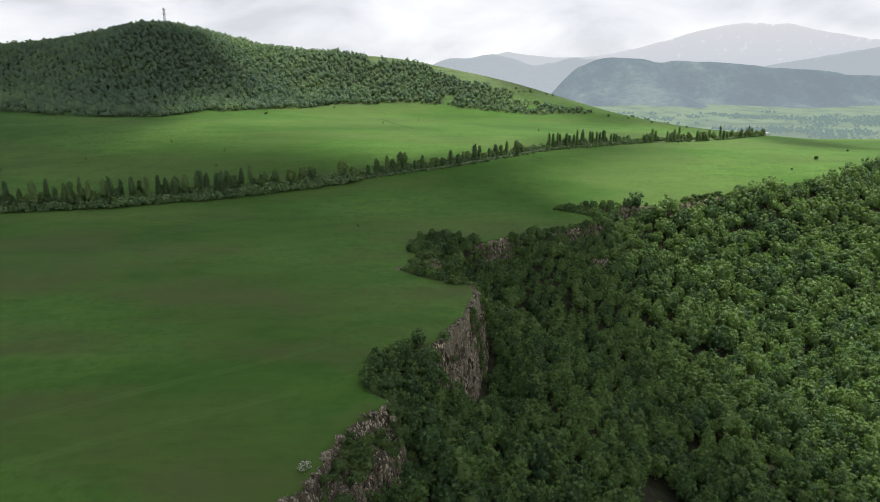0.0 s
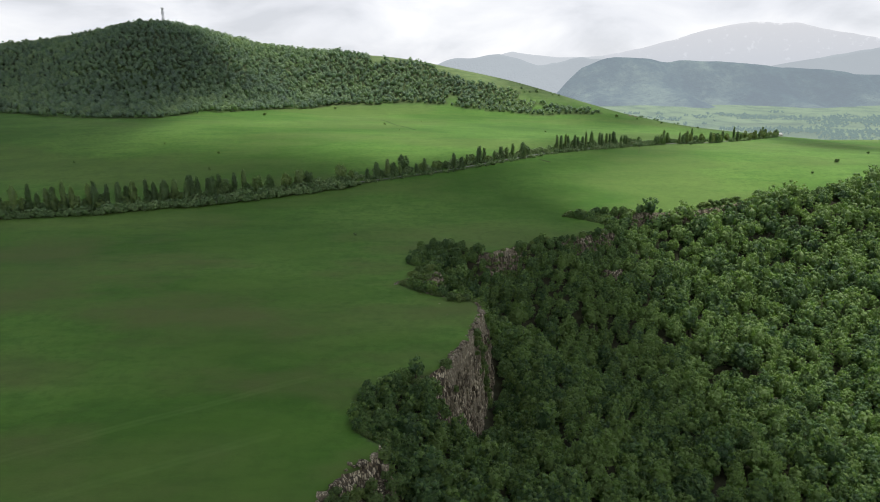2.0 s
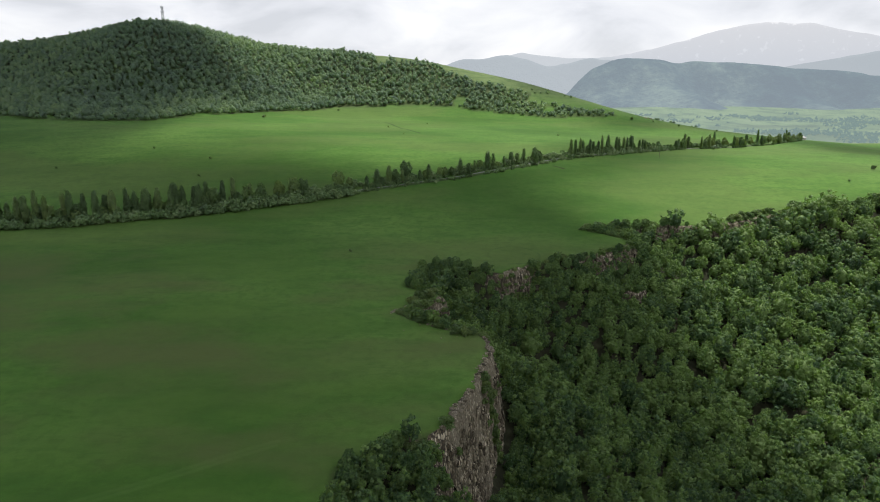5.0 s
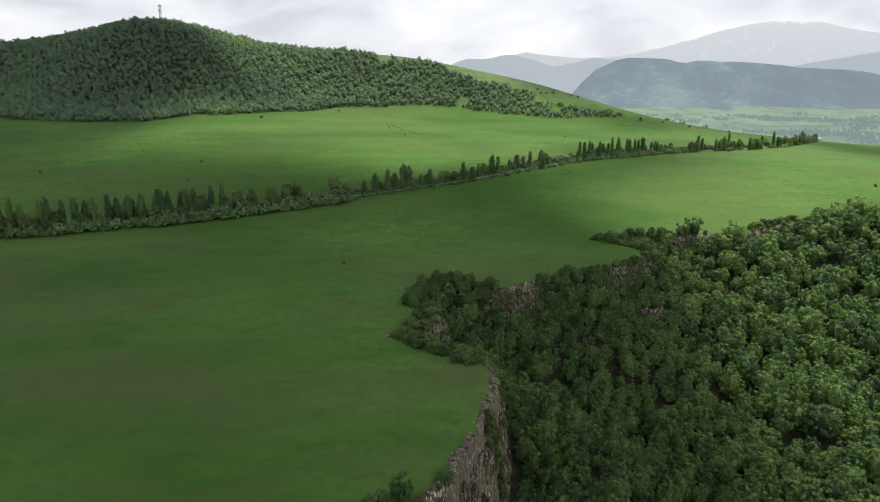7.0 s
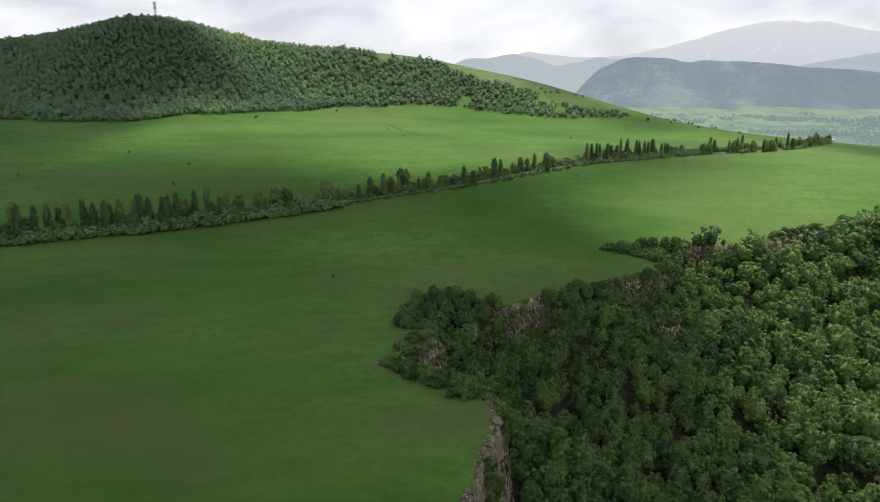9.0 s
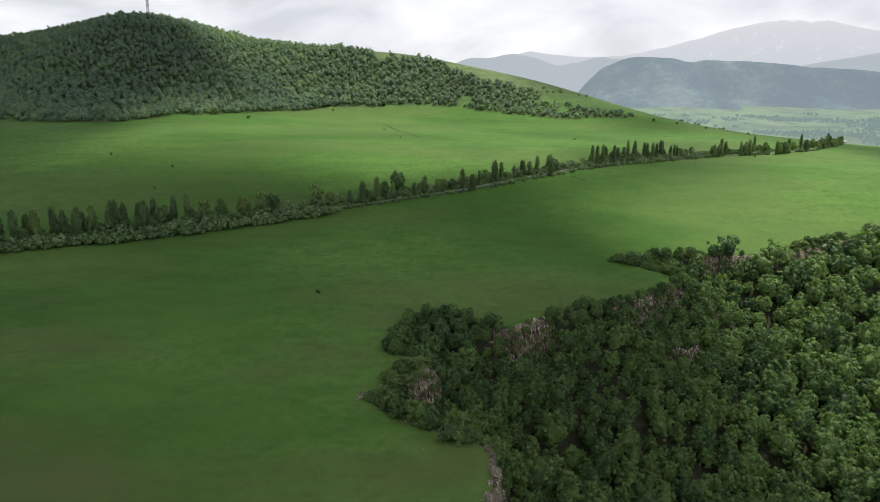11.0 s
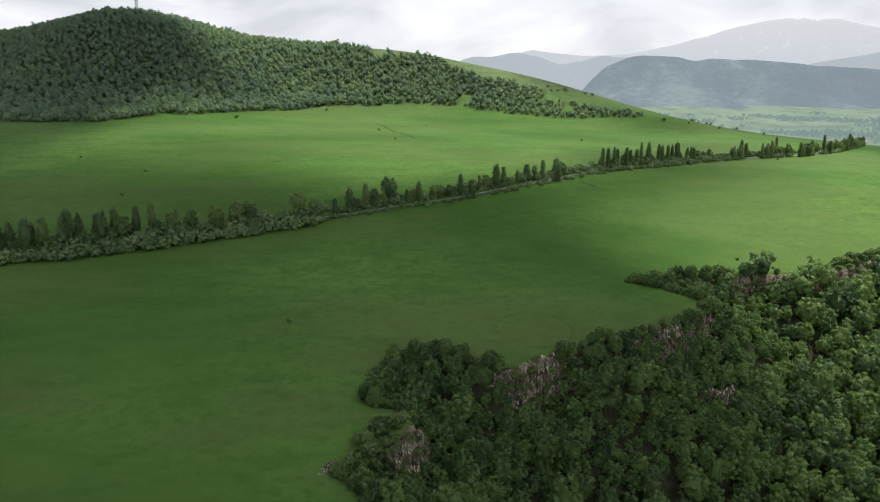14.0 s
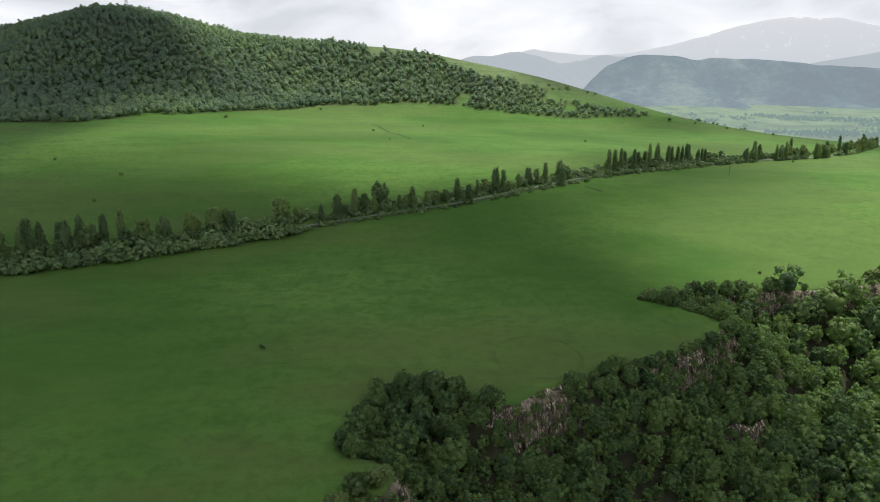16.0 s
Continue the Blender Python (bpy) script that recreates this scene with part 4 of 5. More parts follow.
# small trees and tall shrubs close under the rim
under_rim = lambda x, y: gorge_keep(x, y) & (x < 128) & (y > 150) & (rim_distance(x, y)[0] < 30)
sx_, sy_ = scatter((-60, 130, 120, 450), 4.1, under_rim, 117)
forest("gorge_thicket", sx_, sy_, [crown_kind(240 + k, hh, rr, 150, 0.48, 11, flat_leaf=0.9) for k, (hh, rr) in enumerate(((5.5, 2.2), (6.5, 2.3), (4.5, 2.1), (7.0, 2.6), (4.0, 2.0)))],
       LEAF_WOOD, np.full(len(sx_), 0.92), 313, "thicket of small trees on the steep slope under the rim", patch=0.12, spread=0.26)

# the same wood where the flight only passes over it
under = lambda x, y: (rim_distance(x, y)[0] > 4) & (y <= 118)
ux_, uy_ = scatter((-95, 190, -60, 118), 9.0, under, 113)
forest("gorge_forest", ux_, uy_, [crown_kind(220 + k, hh, rr, 60, 0.9, 3, 0.74) for k, (hh, rr) in enumerate(((8, 3.5), (9, 3.8), (7, 3.4)))],
       LEAF_WOOD, np.full(len(ux_), 1.45), 311, "dense green woodland on the near gorge slope")

hx, hy = scatter((-900, 270, 770, 1330), 7.5, hill_keep, 103)
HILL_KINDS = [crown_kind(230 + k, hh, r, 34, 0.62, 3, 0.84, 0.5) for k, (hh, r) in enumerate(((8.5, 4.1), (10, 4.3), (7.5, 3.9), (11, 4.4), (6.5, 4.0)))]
forest("hill_forest", hx, hy, HILL_KINDS, LEAF_HILL_HAZED, 1.0 - 0.25 * smooth(-150, 200, hx), 303, "grey-green broadleaf forest covering the hill, haze painted into its leaves", patch=0.40, spread=0.15)


def few_keep(x, y):
    high = np.interp(x, [-330, -230, -150, -95, -40, 20, 90, 170, 255], [1600, 1245, 1185, 1145, 1120, 1085, 1045, 1000, 975])
    return (field(x, y, 30, 71) > 0.40) & (y > high - 10) & (y < high + 90) & (x > -260)


hx2, hy2 = scatter((-260, 420, 960, 1300), 11.0, few_keep, 105)
BUSH_KINDS = [crown_kind(260 + k, hh, r, 50, 0.6, 4) for k, (hh, r) in enumerate(((3.5, 2.2), (4.5, 2.4), (2.6, 2.0)))]
forest("hill_scrub", hx2, hy2, BUSH_KINDS, LEAF_HILL_HAZED, np.full(len(hx2), 0.8), 305, "scattered scrub on the grassy hill shoulder")

# ---- the road and its trees ----
ROAD = [(-520, 396), (-420, 410), (-290, 429), (-220, 444), (-153, 472), (-51, 517), (19, 545), (100, 593), (195, 643), (290, 696), (360, 758), (421, 832), (478, 910), (520, 990)]


def road_line(step):
    pts = []
    for (x0, y0), (x1, y1) in zip(ROAD, ROAD[1:]):
        n = max(2, int(math.hypot(x1 - x0, y1 - y0) / step))
        pts += [(x0 + (x1 - x0) * i / n, y0 + (y1 - y0) * i / n) for i in range(n)]
    pts = np.array(pts + [ROAD[-1]])
    for _ in range(6):
        pts[1:-1] = 0.25 * pts[:-2] + 0.5 * pts[1:-1] + 0.25 * pts[2:]
    d = np.gradient(pts, axis=0)
    nrm = np.stack([-d[:, 1], d[:, 0]], 1) / np.linalg.norm(d, axis=1)[:, None]
    return pts, nrm


def strip(name, offsets, lifts, mt, label, category):
    """A band along the road: offsets across it, each with its height over the ground."""
    pts, nrm = road_line(6.0)
    z = land(pts[:, 0], pts[:, 1])
    rows = [np.column_stack([pts + nrm * o, (land(*(pts + nrm * o).T) if l < -5 else z + l)]) for o, l in zip(offsets, lifts)]
    V = np.stack(rows, 1).reshape(-1, 3)
    k, n = len(offsets), len(pts)
    i = np.arange(n * k).reshape(n, k)
    f = np.stack([i[:-1, :-1], i[1:, :-1], i[1:, 1:], i[:-1, 1:]], -1).reshape(-1, 4)
    return tagged(new(name, np_mesh(name, V, f[:, ::-1], [mt])), label, category, kind="structure")


strip("road_verge", [-4.6, -2.8, 2.8, 4.6], [-0.7, 0.2, 0.2, -0.7], GRAVEL, "grassy gravel bank under the road", "verge")
strip("road", [-1.2, -1.1, 0, 1.1, 1.2], [0.1, 0.26, 0.30, 0.26, 0.1], ASPHALT, "narrow worn grey asphalt road", "road")

LINE_P, LINE_N = road_line(1.0)


def by_road(x, off):
    k = int(np.argmin(np.abs(LINE_P[:, 0] - x)))
    return LINE_P[k] + LINE_N[k] * off


def plant_road(stock, x, off, grow=1.0, wide=None, lean=0.0, label=None, pick=None):
    p = by_road(x, off)
    return stock.plant(at(p[0], p[1], 360 * rng.random() if not lean else 0.0, grow, wide, lean=lean), label, pick)


for x in [-300, -292, -284, -276, -268, -250, -246, -240, -235, -221, -207, -199, -193, -187, -181, -175, -169, -163, -158, -151, -138]:
    plant_road(poplar, x + rng.normal(), 7 + 2 * rng.random(), 1.18 + 0.35 * rng.random(), 0.95 + 0.3 * rng.random())
for x in [-296, -262, -256, -228, -214, -203, -190, -178, -166, -155, -147, -131]:
    plant_road(poplar, x + rng.normal(), 11 + 3 * rng.random(), 1.10 + 0.25 * rng.random(), 1.0)
for x, g in ((-143, 1.0), (-123, 1.1), (-114, 0.85), (-94, 1.0), (-88, 1.0), (-65, 0.95), (-57, 0.6), (-26, 0.85), (-17, 1.0)):
    plant_road(road_tree, x, 8.5 + rng.random(), g * 1.32, g * 1.15)
for x in np.arange(-320, -128, 5.0):
    plant_road(road_tree, x + 2 * rng.normal(), 8 + 2 * rng.random(), 0.7 + 0.4 * rng.random(), 0.75 + 0.25 * rng.random())
plant_road(young_tree, -103, 9.5, 1.2)
plant_road(young_tree, 196, 8.0, 0.7)
for x in (-49, -40, -31, -2, 22, 24, 43, 48, 64, 74, 79, 84):
    plant_road(poplar, x, (-4.5 if x in (-49, 24, 79) else 4.0) + rng.normal() * 0.5, 0.85 + 0.25 * rng.random(), 0.9 + 0.2 * rng.random())
for x in (-37, -22, -9, -5, 6, 10, 15, 30, 34, 39, 53, 58, 69, 88):
    plant_road(road_tree if rng.random() < 0.55 else poplar, x, 4.8 + rng.normal(), 0.55 + 0.3 * rng.random(), 0.6 + 0.25 * rng.random())
for x in np.arange(118, 196, 4.3):
    plant_road(poplar, x + rng.normal(), 3.6 + 2 * rng.random(), 0.7 + 0.45 * rng.random(), 0.6 + 0.25 * rng.random())
for x in np.arange(121, 190, 8.0):
    plant_road(road_tree, x + rng.normal(), 8 + rng.random(), 0.55 + 0.2 * rng.random())
for x in (200, 206, 212):
    plant_road(road_tree, x, 8, 0.7)
for x in list(np.arange(222, 300, 5.0)) + list(np.arange(304, 500, 6.5)):
    s = rng.random()
    plant_road(poplar if s < 0.52 else road_tree if s < 0.66 else young_tree, x + rng.normal(), (3.4 if rng.random() < 0.6 else -4.5) + 1.5 * rng.random(), 0.65 + 0.5 * rng.random(), 0.65 + 0.3 * rng.random())
spots = []
for x0, x1, step, off, g0, share in ((-330, -54, 2.0, -5.6, 1.0, 1.0), (-170, -58, 2.2, -9.0, 1.0, 1.0), (-330, 300, 3.0, 5.2, 0.9, 0.9), (-330, 480, 4.0, 10.0, 0.9, 0.75), (-48, 112, 1.5, -2.7, 0.5, 0.9), (-48, 112, 2.5, 2.8, 0.55, 0.8), (-48, 40, 5.0, -5.6, 0.5, 0.6), (40, 200, 3.0, -5.8, 0.55, 0.8), (112, 500, 2.4, -3.6, 0.62, 0.95)):
    for x in np.arange(x0, x1, step):
        # the low growth before the road comes in clumps
        if rng.random() < share and (off < -5 or off > 0 or x < -50 or field(np.array([x]), np.array([off]), 16.0, 87)[0] > -0.12):
            spots.append((*by_road(x + 0.8 * rng.normal(), off + 0.7 * rng.normal()), g0 * (0.9 + 0.65 * rng.random())))
spots = np.array(spots)
HEDGE_KINDS = [crown_kind(280 + k, hh, r, 130, 0.34, 9, flat_leaf=0.8) for k, (hh, r) in enumerate(((3.4, 2.4), (2.8, 2.2), (4.2, 2.5)))]
hedge = forest("roadside_hedge", spots[:, 0], spots[:, 1], HEDGE_KINDS, LEAF_HEDGE, spots[:, 2], 307, "dense flowering hedge of thorn bushes along the road", spread=0.18)
tagged(hedge, category="hedge")

# ---- single bushes in the meadow ----
for x, y, g in ((-45, 395, 1.0), (138, 449, 1.0), (145, 464, 0.8), (-356, 544, 2.0), (-184, 594, 1.2), (-244, 628, 1.0), (-179, 551, 1.2), (360, 584, 2.2),
                (436, 654, 1.5), (312, 539, 1.2), (378, 567, 1.0), (383, 570, 0.9), (-50, 783, 1.3), (-30, 715, 0.8), (-208, 864, 2.4), (271, 952, 2.6),
                (132, 751, 1.2), (-134, 985, 1.6), (-8, 860, 1.0), (330, 935, 1.8), (300, 950, 1.5), (380, 930, 1.6), (262, 665, 1.0), (-300, 575, 1.0)):
    meadow_bush.plant(at(x, y, 360 * rng.random(), 0.8 * g, 0.75 * g))


# ---- cliffs: walls of columnar basalt under the rim ----
def cliff(first, last, tall, label, seed, ledge_bushes, tier=0.0, line=None, rise=0.0, strip_at=0.0):
    """A broken rock wall hung from the rim, with loose columns standing before it."""
    r = np.random.default_rng(seed)
    if line is None:
        a, b = CORNER[first], CORNER[last]
        base, side = RIM_P[a:b + 1], RIM_N[a:b + 1]
    else:
        base = np.array(line, float)
        way = np.gradient(base, axis=0)
        side = np.stack([way[:, 1], -way[:, 0]], 1)
    run = np.concatenate([[0], np.cumsum(np.hypot(*np.diff(base, axis=0).T))])
    n = max(4, int(run[-1] / 0.7))
    s = np.linspace(0, run[-1], n)
    P = np.column_stack([np.interp(s, run, base[:, 0]), np.interp(s, run, base[:, 1])])
    N = np.column_stack([np.interp(s, run, side[:, 0]), np.interp(s, run, side[:, 1])])
    N /= np.linalg.norm(N, axis=1)[:, None]
    ends = smooth(0, 6, s) * smooth(0, 6, run[-1] - s)
    top = upland(P[:, 0], P[:, 1]) if line is None else land(P[:, 0], P[:, 1]) + rise * ends
    deep = (tall + 3.0) * (0.35 + 0.65 * ends)
    rows = int(tall / 1.0) + 3
    V = []
    notch = 3.0 * np.maximum(field(s, s * 0 + 0.5, 8.0, seed + 7), 0) + 0.8 * np.abs(field(s, s * 0, 2.2, seed + 8))
    swell = 1.5 * field(s, s * 0 + 3.0, 9.0, seed + 9)
    shelf = tier * np.clip(0.55 + 0.9 * field(s, s * 0 + 1.5, 11.0, seed + 11), 0.05, 1.3) * ends
    for k in range(rows + 1):
        t = k / rows
        z = top - 0.1 - notch * (1 - 0.6 * t) - (deep - 2.0) * t
        step = t * 3.6 + 0.6 * field(s, s * 0 + k * 0.1, 14, seed)
        ledge = 0.5 * (np.floor(step) + smooth(0.75, 1.0, step - np.floor(step)))
        column = np.abs(field(s, np.full_like(s, 2.0 * t + seed), 2.4, seed + 2, 2)) * 1.2
        broken = 0.55 * field(s, z, 1.6, seed + 4, 2)
        out = 0.1 + 3.4 * t ** 0.55 * smooth(0, 0.5, ends) + (ledge + column + broken + swell * min(1.0, 2 * t)) * ends * min(1.0, 0.35 + 2 * t)
        out = out + shelf * smooth(0.27, 0.42, t + 0.06 * field(s, s * 0 + 5.0, 6.0, seed + 12))
        V.append(np.column_stack([P + N * out[:, None], z + 0.25 * field(s, z, 1.2, seed + 5, 1)]))
    cap = P - N * 2.6
    cap_z = upland(cap[:, 0], cap[:, 1]) if line is None else np.minimum(land(cap[:, 0], cap[:, 1]), top)
    V = np.stack([np.column_stack([cap, cap_z - 0.5])] + V, 0)
    rows += 1
    i = np.arange((rows + 1) * n).reshape(rows + 1, n)
    f = np.stack([i[:-1, :-1], i[:-1, 1:], i[1:, 1:], i[1:, :-1]], -1).reshape(-1, 4)
    wall = tagged(new("cliff", np_mesh("cliff", V.reshape(-1, 3), f[:, ::-1], [ROCK])), label, "cliff", kind="structure")
    for b_ in range(ledge_bushes):
        q, k = r.integers(1, n - 1), r.integers(2, rows)
        if tier and b_ % 3:
            k = int(rows * (0.30 + 0.16 * r.random()))
        x, y, z = V[k, q]
        ledge_shrub.plant(Matrix.Translation((x + N[q, 0] * 0.7, y + N[q, 1] * 0.7, z - 0.4)) @ Matrix.Rotation(6.283 * r.random(), 4, "Z") @ Matrix.Scale((0.45 + 0.45 * r.random()) * (1.5 if tier and b_ % 3 else 1.0), 4))
    if strip_at:
        for k in range(3, rows, 2):
            for _ in range(2):
                q = int(np.clip(strip_at * n + 1.6 * r.normal() + 0.25 * k, 1, n - 2))
                x, y, z = V[k, q]
                ledge_shrub.plant(Matrix.Translation((x + N[q, 0] * 0.6, y + N[q, 1] * 0.6, z - 0.6)) @ Matrix.Rotation(6.283 * r.random(), 4, "Z") @ Matrix.Scale(0.6 + 0.5 * r.random(), 4))
    count = min(280, int(run[-1] * tall / 4.2))
    for _ in range(count):
        q, t = r.integers(1, n - 1), 0.20 + 0.78 * r.random()
        k = int(t * (rows - 1)) + 1
        x, y, z = V[k, q]
        ob = new("rock_column", COLUMNS[r.integers(0, len(COLUMNS))])
        ob.parent = wall
        w = 0.7 + 0.8 * r.random()
        ob.matrix_basis = (Matrix.Translation((x + N[q, 0] * 0.10, y + N[q, 1] * 0.10, z)) @ Euler((0.10 * r.normal(), 0.10 * r.normal(), 6.283 * r.random())).to_matrix().to_4x4()
                           @ Matrix.Diagonal((w, w, 0.55 + 0.6 * r.random(), 1)))
    return wall


def column_mesh(seed):
    """One basalt column: five or six sides, tapered, with a broken top and bottom."""
    r = np.random.default_rng(seed)
    n = 5 + seed % 2
    bm = bmesh.new()
    rings = []
    for z, w in ((-1.9, 0.80), (-0.4, 0.98), (1.0, 0.92), (1.7, 0.70)):
        rings.append([bm.verts.new((w * 0.62 * (0.85 + 0.3 * r.random()) * math.cos(6.2832 * i / n), w * 0.62 * (0.85 + 0.3 * r.random()) * math.sin(6.2832 * i / n),
                                    z + 0.35 * r.normal() * (abs(z) > 1.2))) for i in range(n)])
    for lo, hi in zip(rings, rings[1:]):
        for i in range(n):
            bm.faces.new((lo[i], lo[(i + 1) % n], hi[(i + 1) % n], hi[i]))
    bm.faces.new(rings[-1])
    me = bpy.data.meshes.new("rock_column")
    bm.to_mesh(me)
    bm.free()
    me.materials.append(ROCK)
    return me


COLUMNS = [column_mesh(k) for k in range(8)]
cliff(3, 7, 17, "broken basalt cliff with bushes on its ledges", 401, 80, 8.0)
cliff(11, 14, 35, "tall columnar basalt cliff below the meadow's tip", 402, 14, strip_at=0.52)
cliff(18, 20, 13, "small basalt outcrop among bushes", 403, 12)
cliff(25, 26, 15, "pale weathered basalt cliff in bands", 404, 26)
cliff(28, 30, 13, "dark basalt cliff half hidden by trees", 405, 26)
cliff(0, 0, 20, "steep dark basalt buttress rising out of the trees", 407, 9, line=[(97, 385), (101, 382), (106, 382), (111, 386), (114, 392)], rise=7.0)
cliff(0, 0, 7, "low broken rock band on the gorge slope", 408, 14, line=[(24, 353), (31, 353), (40, 357), (50, 364), (56, 367)], rise=2.5)
cliff(35, 38, 8, "low shaded rock wall under the wooded rim", 406, 24)


# ---- telecom mast on the hilltop ----
def beam(bm, a, b, w):
    limb(bm, a, b, w, w, 4)


def mast(x, y):
    z = float(land(np.array([x]), np.array([y]))[0])
    root = tagged(new("telecom_mast"), "grey steel lattice mast with pale antennas on the wooded hilltop", "mast")
    root.location, root.scale = (x, y, z), (1.15, 1.15, 1.0)
    tall, n = 30.0, 10
    half = lambda t: 1.7 - 0.9 * t
    for sx, sy in ((1, 1), (1, -1), (-1, 1), (-1, -1)):
        bm = bmesh.new()
        beam(bm, (sx * half(0), sy * half(0), -0.5), (sx * half(1), sy * half(1), tall), 0.20)
        part("leg", bm, STEEL, root)
    for k in range(n):
        bm = bmesh.new()
        t0, t1 = k / n, (k + 1) / n
        a, b = half(t0), half(t1)
        for (px, py), (qx, qy) in (((1, 1), (-1, 1)), ((-1, 1), (-1, -1)), ((-1, -1), (1, -1)), ((1, -1), (1, 1))):
            beam(bm, (px * a, py * a, tall * t0), (qx * b, qy * b, tall * t1), 0.07)
            beam(bm, (qx * a, qy * a, tall * t0), (px * b, py * b, tall * t1), 0.07)
            beam(bm, (px * b, py * b, tall * t1), (qx * b, qy * b, tall * t1), 0.06)
        part("bracing", bm, STEEL, root)
    platforms = []
    for zz in (21.0, 28.0):
        bm = bmesh.new()
        bmesh.ops.create_cube(bm, size=1, matrix=Matrix.Translation((0, 0, zz)) @ Matrix.Diagonal((3.6, 3.6, 0.15, 1)))
        platforms.append(part("platform", bm, STEEL, root))
    for k in range(6):
        a = 6.2832 * k / 6
        for zz, deck in ((22.6, platforms[0]), (29.6, platforms[1])):
            bm = bmesh.new()
            bmesh.ops.create_cube(bm, size=1, matrix=Matrix.Translation((2.0 * math.cos(a), 2.0 * math.sin(a), zz)) @ Matrix.Rotation(a, 4, "Z") @ Matrix.Diagonal((0.35, 0.8, 2.6, 1)))
            bmesh.ops.bevel(bm, geom=bm.edges[:], offset=0.05, segments=1, affect="EDGES")
            part("antenna", bm, PANEL, deck, "pale panel antenna")
    bm = bmesh.new()
    bmesh.ops.create_cone(bm, cap_ends=True, segments=16, radius1=0.9, radius2=0.75, depth=0.5, matrix=Matrix.Translation((0, -1.9, 18.5)) @ Matrix.Rotation(radians(90), 4, "X"))
    part("dish", bm, PANEL, root, "white drum dish")
    bm = bmesh.new()
    beam(bm, (0, 0, tall), (0, 0, tall + 4), 0.06)
    part("rod", bm, STEEL, root)
    return root


mast(-452, 1196)


# ---- small things ----
def blossom_bush(x, y, grow, label):
    """A thorn bush in flower: leaves with white blossom sprays over them."""
    root = make_tree("bush", 71, 2.8, 1.9, 120, 0.26, LEAF_BUSH, label, "bush")
    root.name = "blossoming_bush"
    r = np.random.default_rng(72)
    lobes = [(a, b, c, q * 1.06, d) for a, b, c, q, d in bush_lobes(np.random.default_rng(71), 2.8, 1.9, 10)]
    v, f = crown_arrays(r, lobes, 260, 0.17)
    keep = f[f.min(1) >= 12 * len(lobes)]
    used, flat_i = np.unique(keep, return_inverse=True)
    fl = new("blossom", np_mesh("blossom", v[used], flat_i.reshape(-1, 3), [BLOSSOM]))
    fl.parent = root
    root.matrix_basis = at(x, y, 40, grow)
    return root


blossom_bush(-34, 138, 1.0, "thorn bush in white blossom on the meadow's edge")
for x, off in ((-152, -7.5), (-147, -8.5), (-118, -7.0), (-96, -8.0), (-90, -9.5)):
    q = by_road(x, off)
    blossom_bush(q[0], q[1], 1.15, "thorn bush in white blossom in the roadside hedge")


def boulder(seed):
    r = np.random.default_rng(seed)
    bm = bmesh.new()
    bmesh.ops.create_icosphere(bm, subdivisions=2, radius=1)
    for v in bm.verts:
        v.co *= 0.8 + 0.5 * noise.noise(v.co * 1.3 + Vector((seed, 0, 0)))
        v.co.z *= 0.62
    me = bpy.data.meshes.new("boulder")
    bm.to_mesh(me)
    bm.free()
    me.materials.append(ROCK)
    return me


BOULDERS = [boulder(k) for k in range(5)]
r = np.random.default_rng(81)
for a, b, count in ((3, 7, 26), (11, 14, 64), (14, 16, 8), (17, 18, 4)):
    for _ in range(count):
        k = r.integers(CORNER[a], CORNER[b])
        p = RIM_P[k] - RIM_N[k] * (r.normal() * 0.6 + 0.2)
        g = 0.34 + 0.8 * r.random() ** 2
        ob = new("boulder", BOULDERS[r.integers(0, 5)])
        ob.matrix_basis = at(p[0], p[1], 360 * r.random(), g * 1.4, g * 1.6, sink=0.05)
        tagged(ob, "weathered grey boulder at the cliff's brink", "rock", "boulders on the cliff edge")
for x, y, g in ((-6, 296, 0.35), (2, 283, 0.3), (8, 285, 0.25), (-12, 290, 0.25), (-18, 308, 0.5), (5, 270, 0.25), (-30, 120, 0.4)):
    ob = new("boulder", BOULDERS[int(g * 100) % 5])
    ob.matrix_basis = at(x, y, 50 * g * 10, g, g * 1.4, sink=0.03)
    tagged(ob, "small pale stone lying in the meadow grass", "rock", "stones in the meadow")
for x, y, g in ((300, 985, 4.0), (309, 988, 5.0), (292, 984, 2.5)):
    ob = new("boulder", BOULDERS[int(g) % 5])
    ob.matrix_basis = at(x, y, 70 * g, g * 0.6, g, sink=0.4)
    tagged(ob, "pale rock outcrop on the hill's shoulder", "rock", "rocks on the hill shoulder")


def post(x, y):
    root = tagged(new("utility_pole"), "weathered wooden pole standing alone in the meadow", "pole")
    root.matrix_basis = at(x, y)
    bm = bmesh.new()
    limb(bm, (0, 0, -0.5), (0.1, 0, 6.2), 0.14, 0.09, 8)
    part("pole", bm, WOOD, root)
    bm = bmesh.new()
    limb(bm, (-0.7, 0, 5.7), (0.85, 0, 5.7), 0.06, 0.06, 4)
    part("crossarm", bm, WOOD, root)
    return root


post(190, 604)


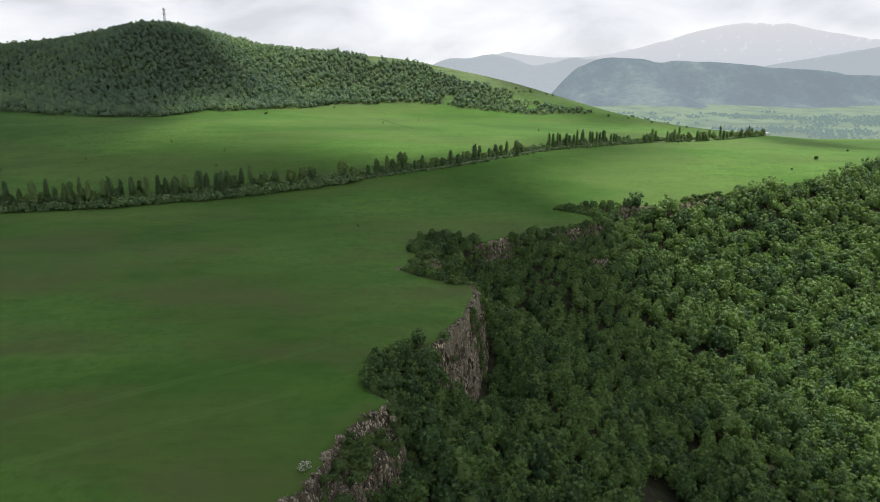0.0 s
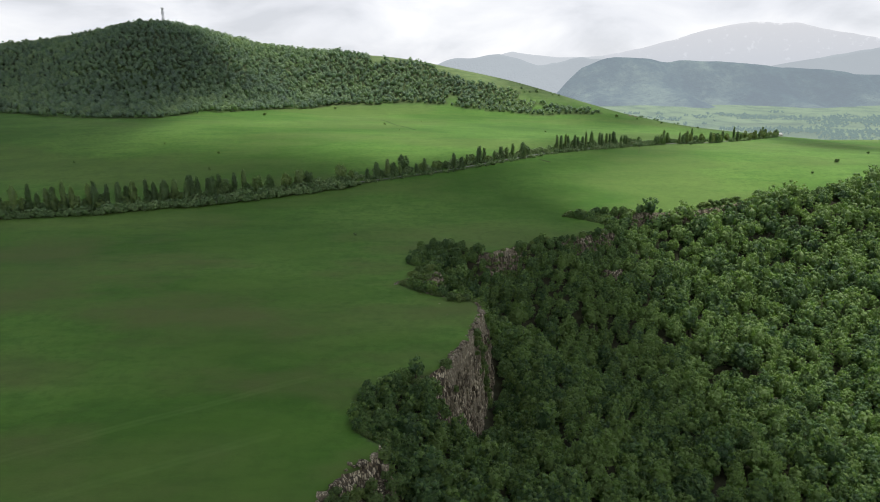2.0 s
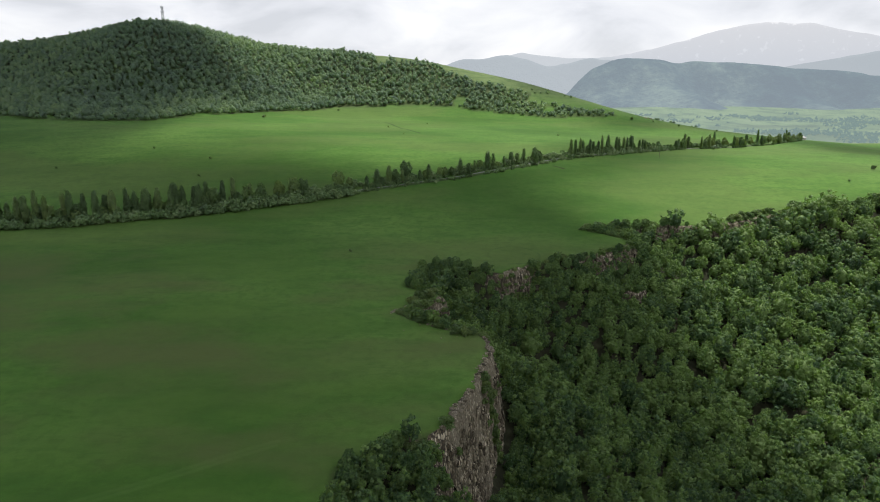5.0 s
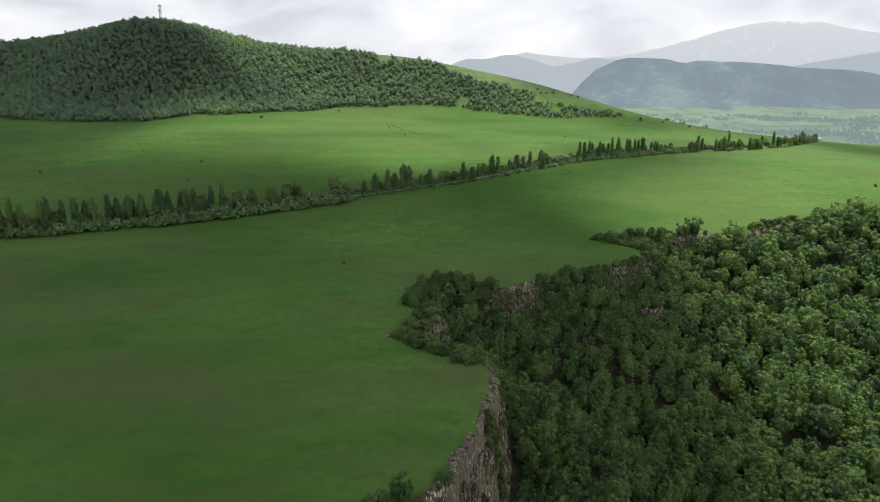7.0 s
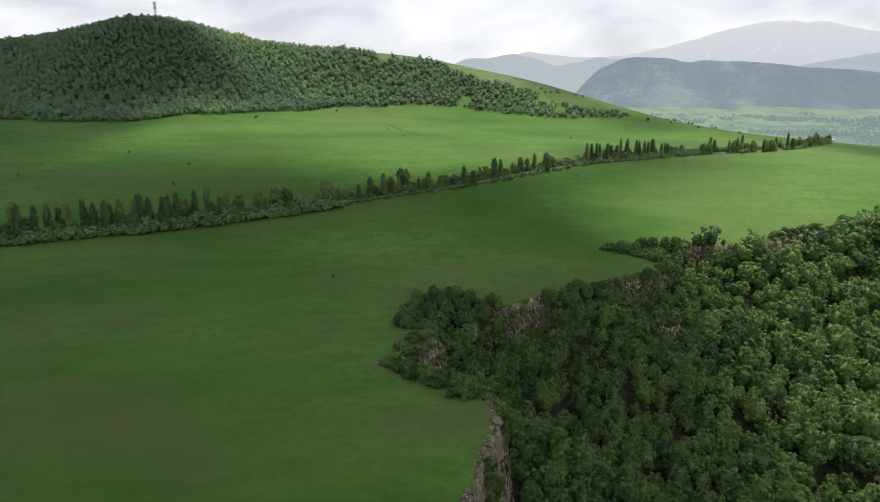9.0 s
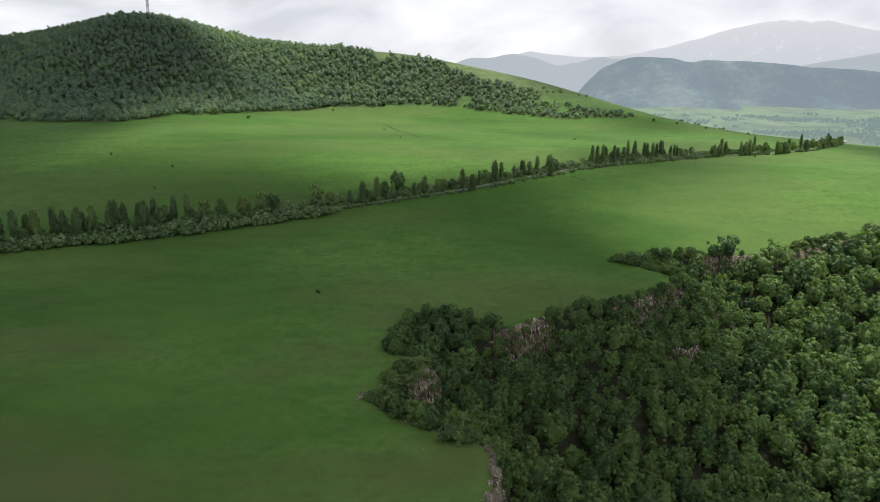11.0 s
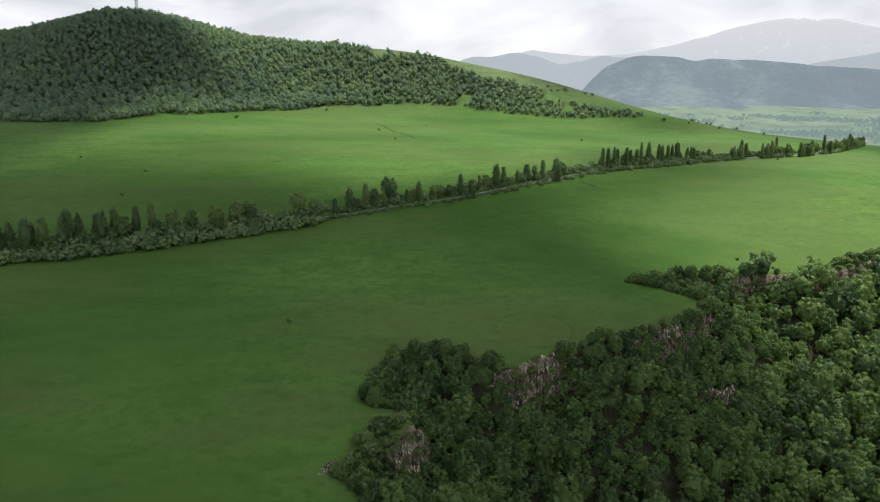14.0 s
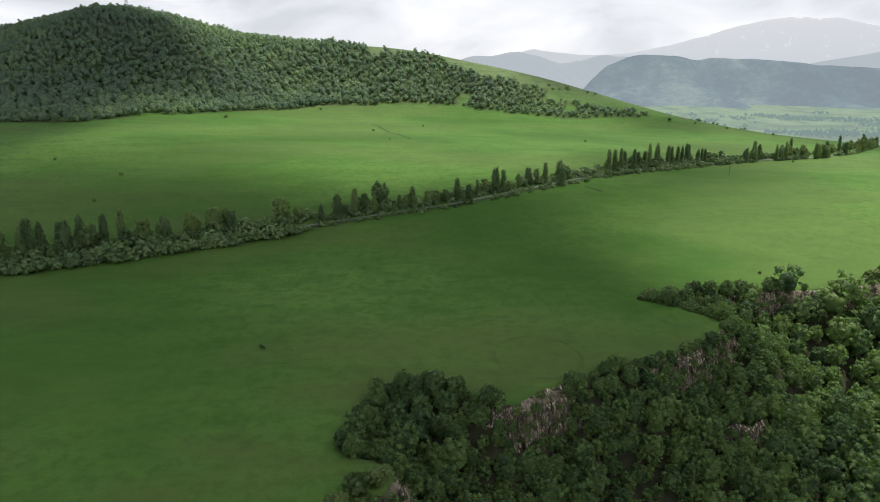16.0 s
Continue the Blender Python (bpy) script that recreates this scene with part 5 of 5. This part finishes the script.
def cottage(x, y, turn):
    """Low house by the far end of the road."""
    root = tagged(new("house"), "small whitewashed house with a grey sheet roof", "house")
    root.matrix_basis = at(x, y, turn)
    bm = bmesh.new()
    bmesh.ops.create_cube(bm, size=1, matrix=Matrix.Translation((0, 0, 1.5)) @ Matrix.Diagonal((10, 7, 3.4, 1)))
    part("wall", bm, PLASTER, root)
    bm = bmesh.new()
    pts = [bm.verts.new(c) for c in ((-5.5, -4, 3.1), (5.5, -4, 3.1), (5.5, 0, 5.2), (-5.5, 0, 5.2), (-5.5, 4, 3.1), (5.5, 4, 3.1))]
    for f in ((0, 1, 2, 3), (3, 2, 5, 4), (0, 3, 4), (1, 5, 2), (0, 4, 5, 1)):
        bm.faces.new([pts[i] for i in f])
    part("roof", bm, SHEET, root)
    for wx in (-2.8, 2.8):
        bm = bmesh.new()
        bmesh.ops.create_cube(bm, size=1, matrix=Matrix.Translation((wx, -3.52, 1.8)) @ Matrix.Diagonal((1.2, 0.12, 1.3, 1)))
        part("window", bm, ASPHALT, root)
    bm = bmesh.new()
    bmesh.ops.create_cube(bm, size=1, matrix=Matrix.Translation((0, -3.52, 1.1)) @ Matrix.Diagonal((1.0, 0.12, 2.1, 1)))
    part("door", bm, WOOD, root)
    return root


cottage(512, 958, 35)

# far trees of the valley, their haze painted on as a glow
vx, vy = scatter((500, 2600, 1750, 2900), 19.0, lambda x, y: (field(x, y, 210, 93) + 0.35 * field(x, y, 50, 94) > 0.20) & (x < 0.85 * y) & (x > 0.3 * y), 109)
FAR_TREES = [crown_kind(290 + k, hh, rr, 0, 1.0, 2) for k, (hh, rr) in enumerate(((11, 8), (14, 9.5), (9, 7)))]
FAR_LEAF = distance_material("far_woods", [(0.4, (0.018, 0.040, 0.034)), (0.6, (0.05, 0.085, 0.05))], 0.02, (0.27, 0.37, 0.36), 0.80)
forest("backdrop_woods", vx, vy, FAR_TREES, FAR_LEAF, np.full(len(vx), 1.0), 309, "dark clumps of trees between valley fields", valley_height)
for x, y, g in ((19, 287, 1.0), (16, 290, 0.8), (12, 291, 0.9), (21, 282, 0.7), (3, 222, 1.2), (5, 224, 1.0)):
    rim_bush.plant(at(x, y, 77 * g * 10, g, g * 1.1))


def marker_post(x, off):
    """White concrete marker beside the road."""
    p = by_road(x, off)
    root = tagged(new("marker_post"), "small white concrete marker post beside the road", "post", "marker posts along the road")
    root.matrix_basis = at(p[0], p[1], sink=-0.1)
    bm = bmesh.new()
    bmesh.ops.create_cube(bm, size=1, matrix=Matrix.Translation((0, 0, 0.5)) @ Matrix.Diagonal((0.28, 0.28, 1.2, 1)))
    bmesh.ops.bevel(bm, geom=bm.edges[:], offset=0.03, segments=1, affect="EDGES")
    part("shaft", bm, PLASTER, root)
    bm = bmesh.new()
    bmesh.ops.create_cube(bm, size=1, matrix=Matrix.Translation((0, 0, 0.82)) @ Matrix.Diagonal((0.30, 0.30, 0.2, 1)))
    part("band", bm, ASPHALT, root, "dark band")
    return root


for k in range(7):
    marker_post(-137 + 3.2 * k, 2.6)
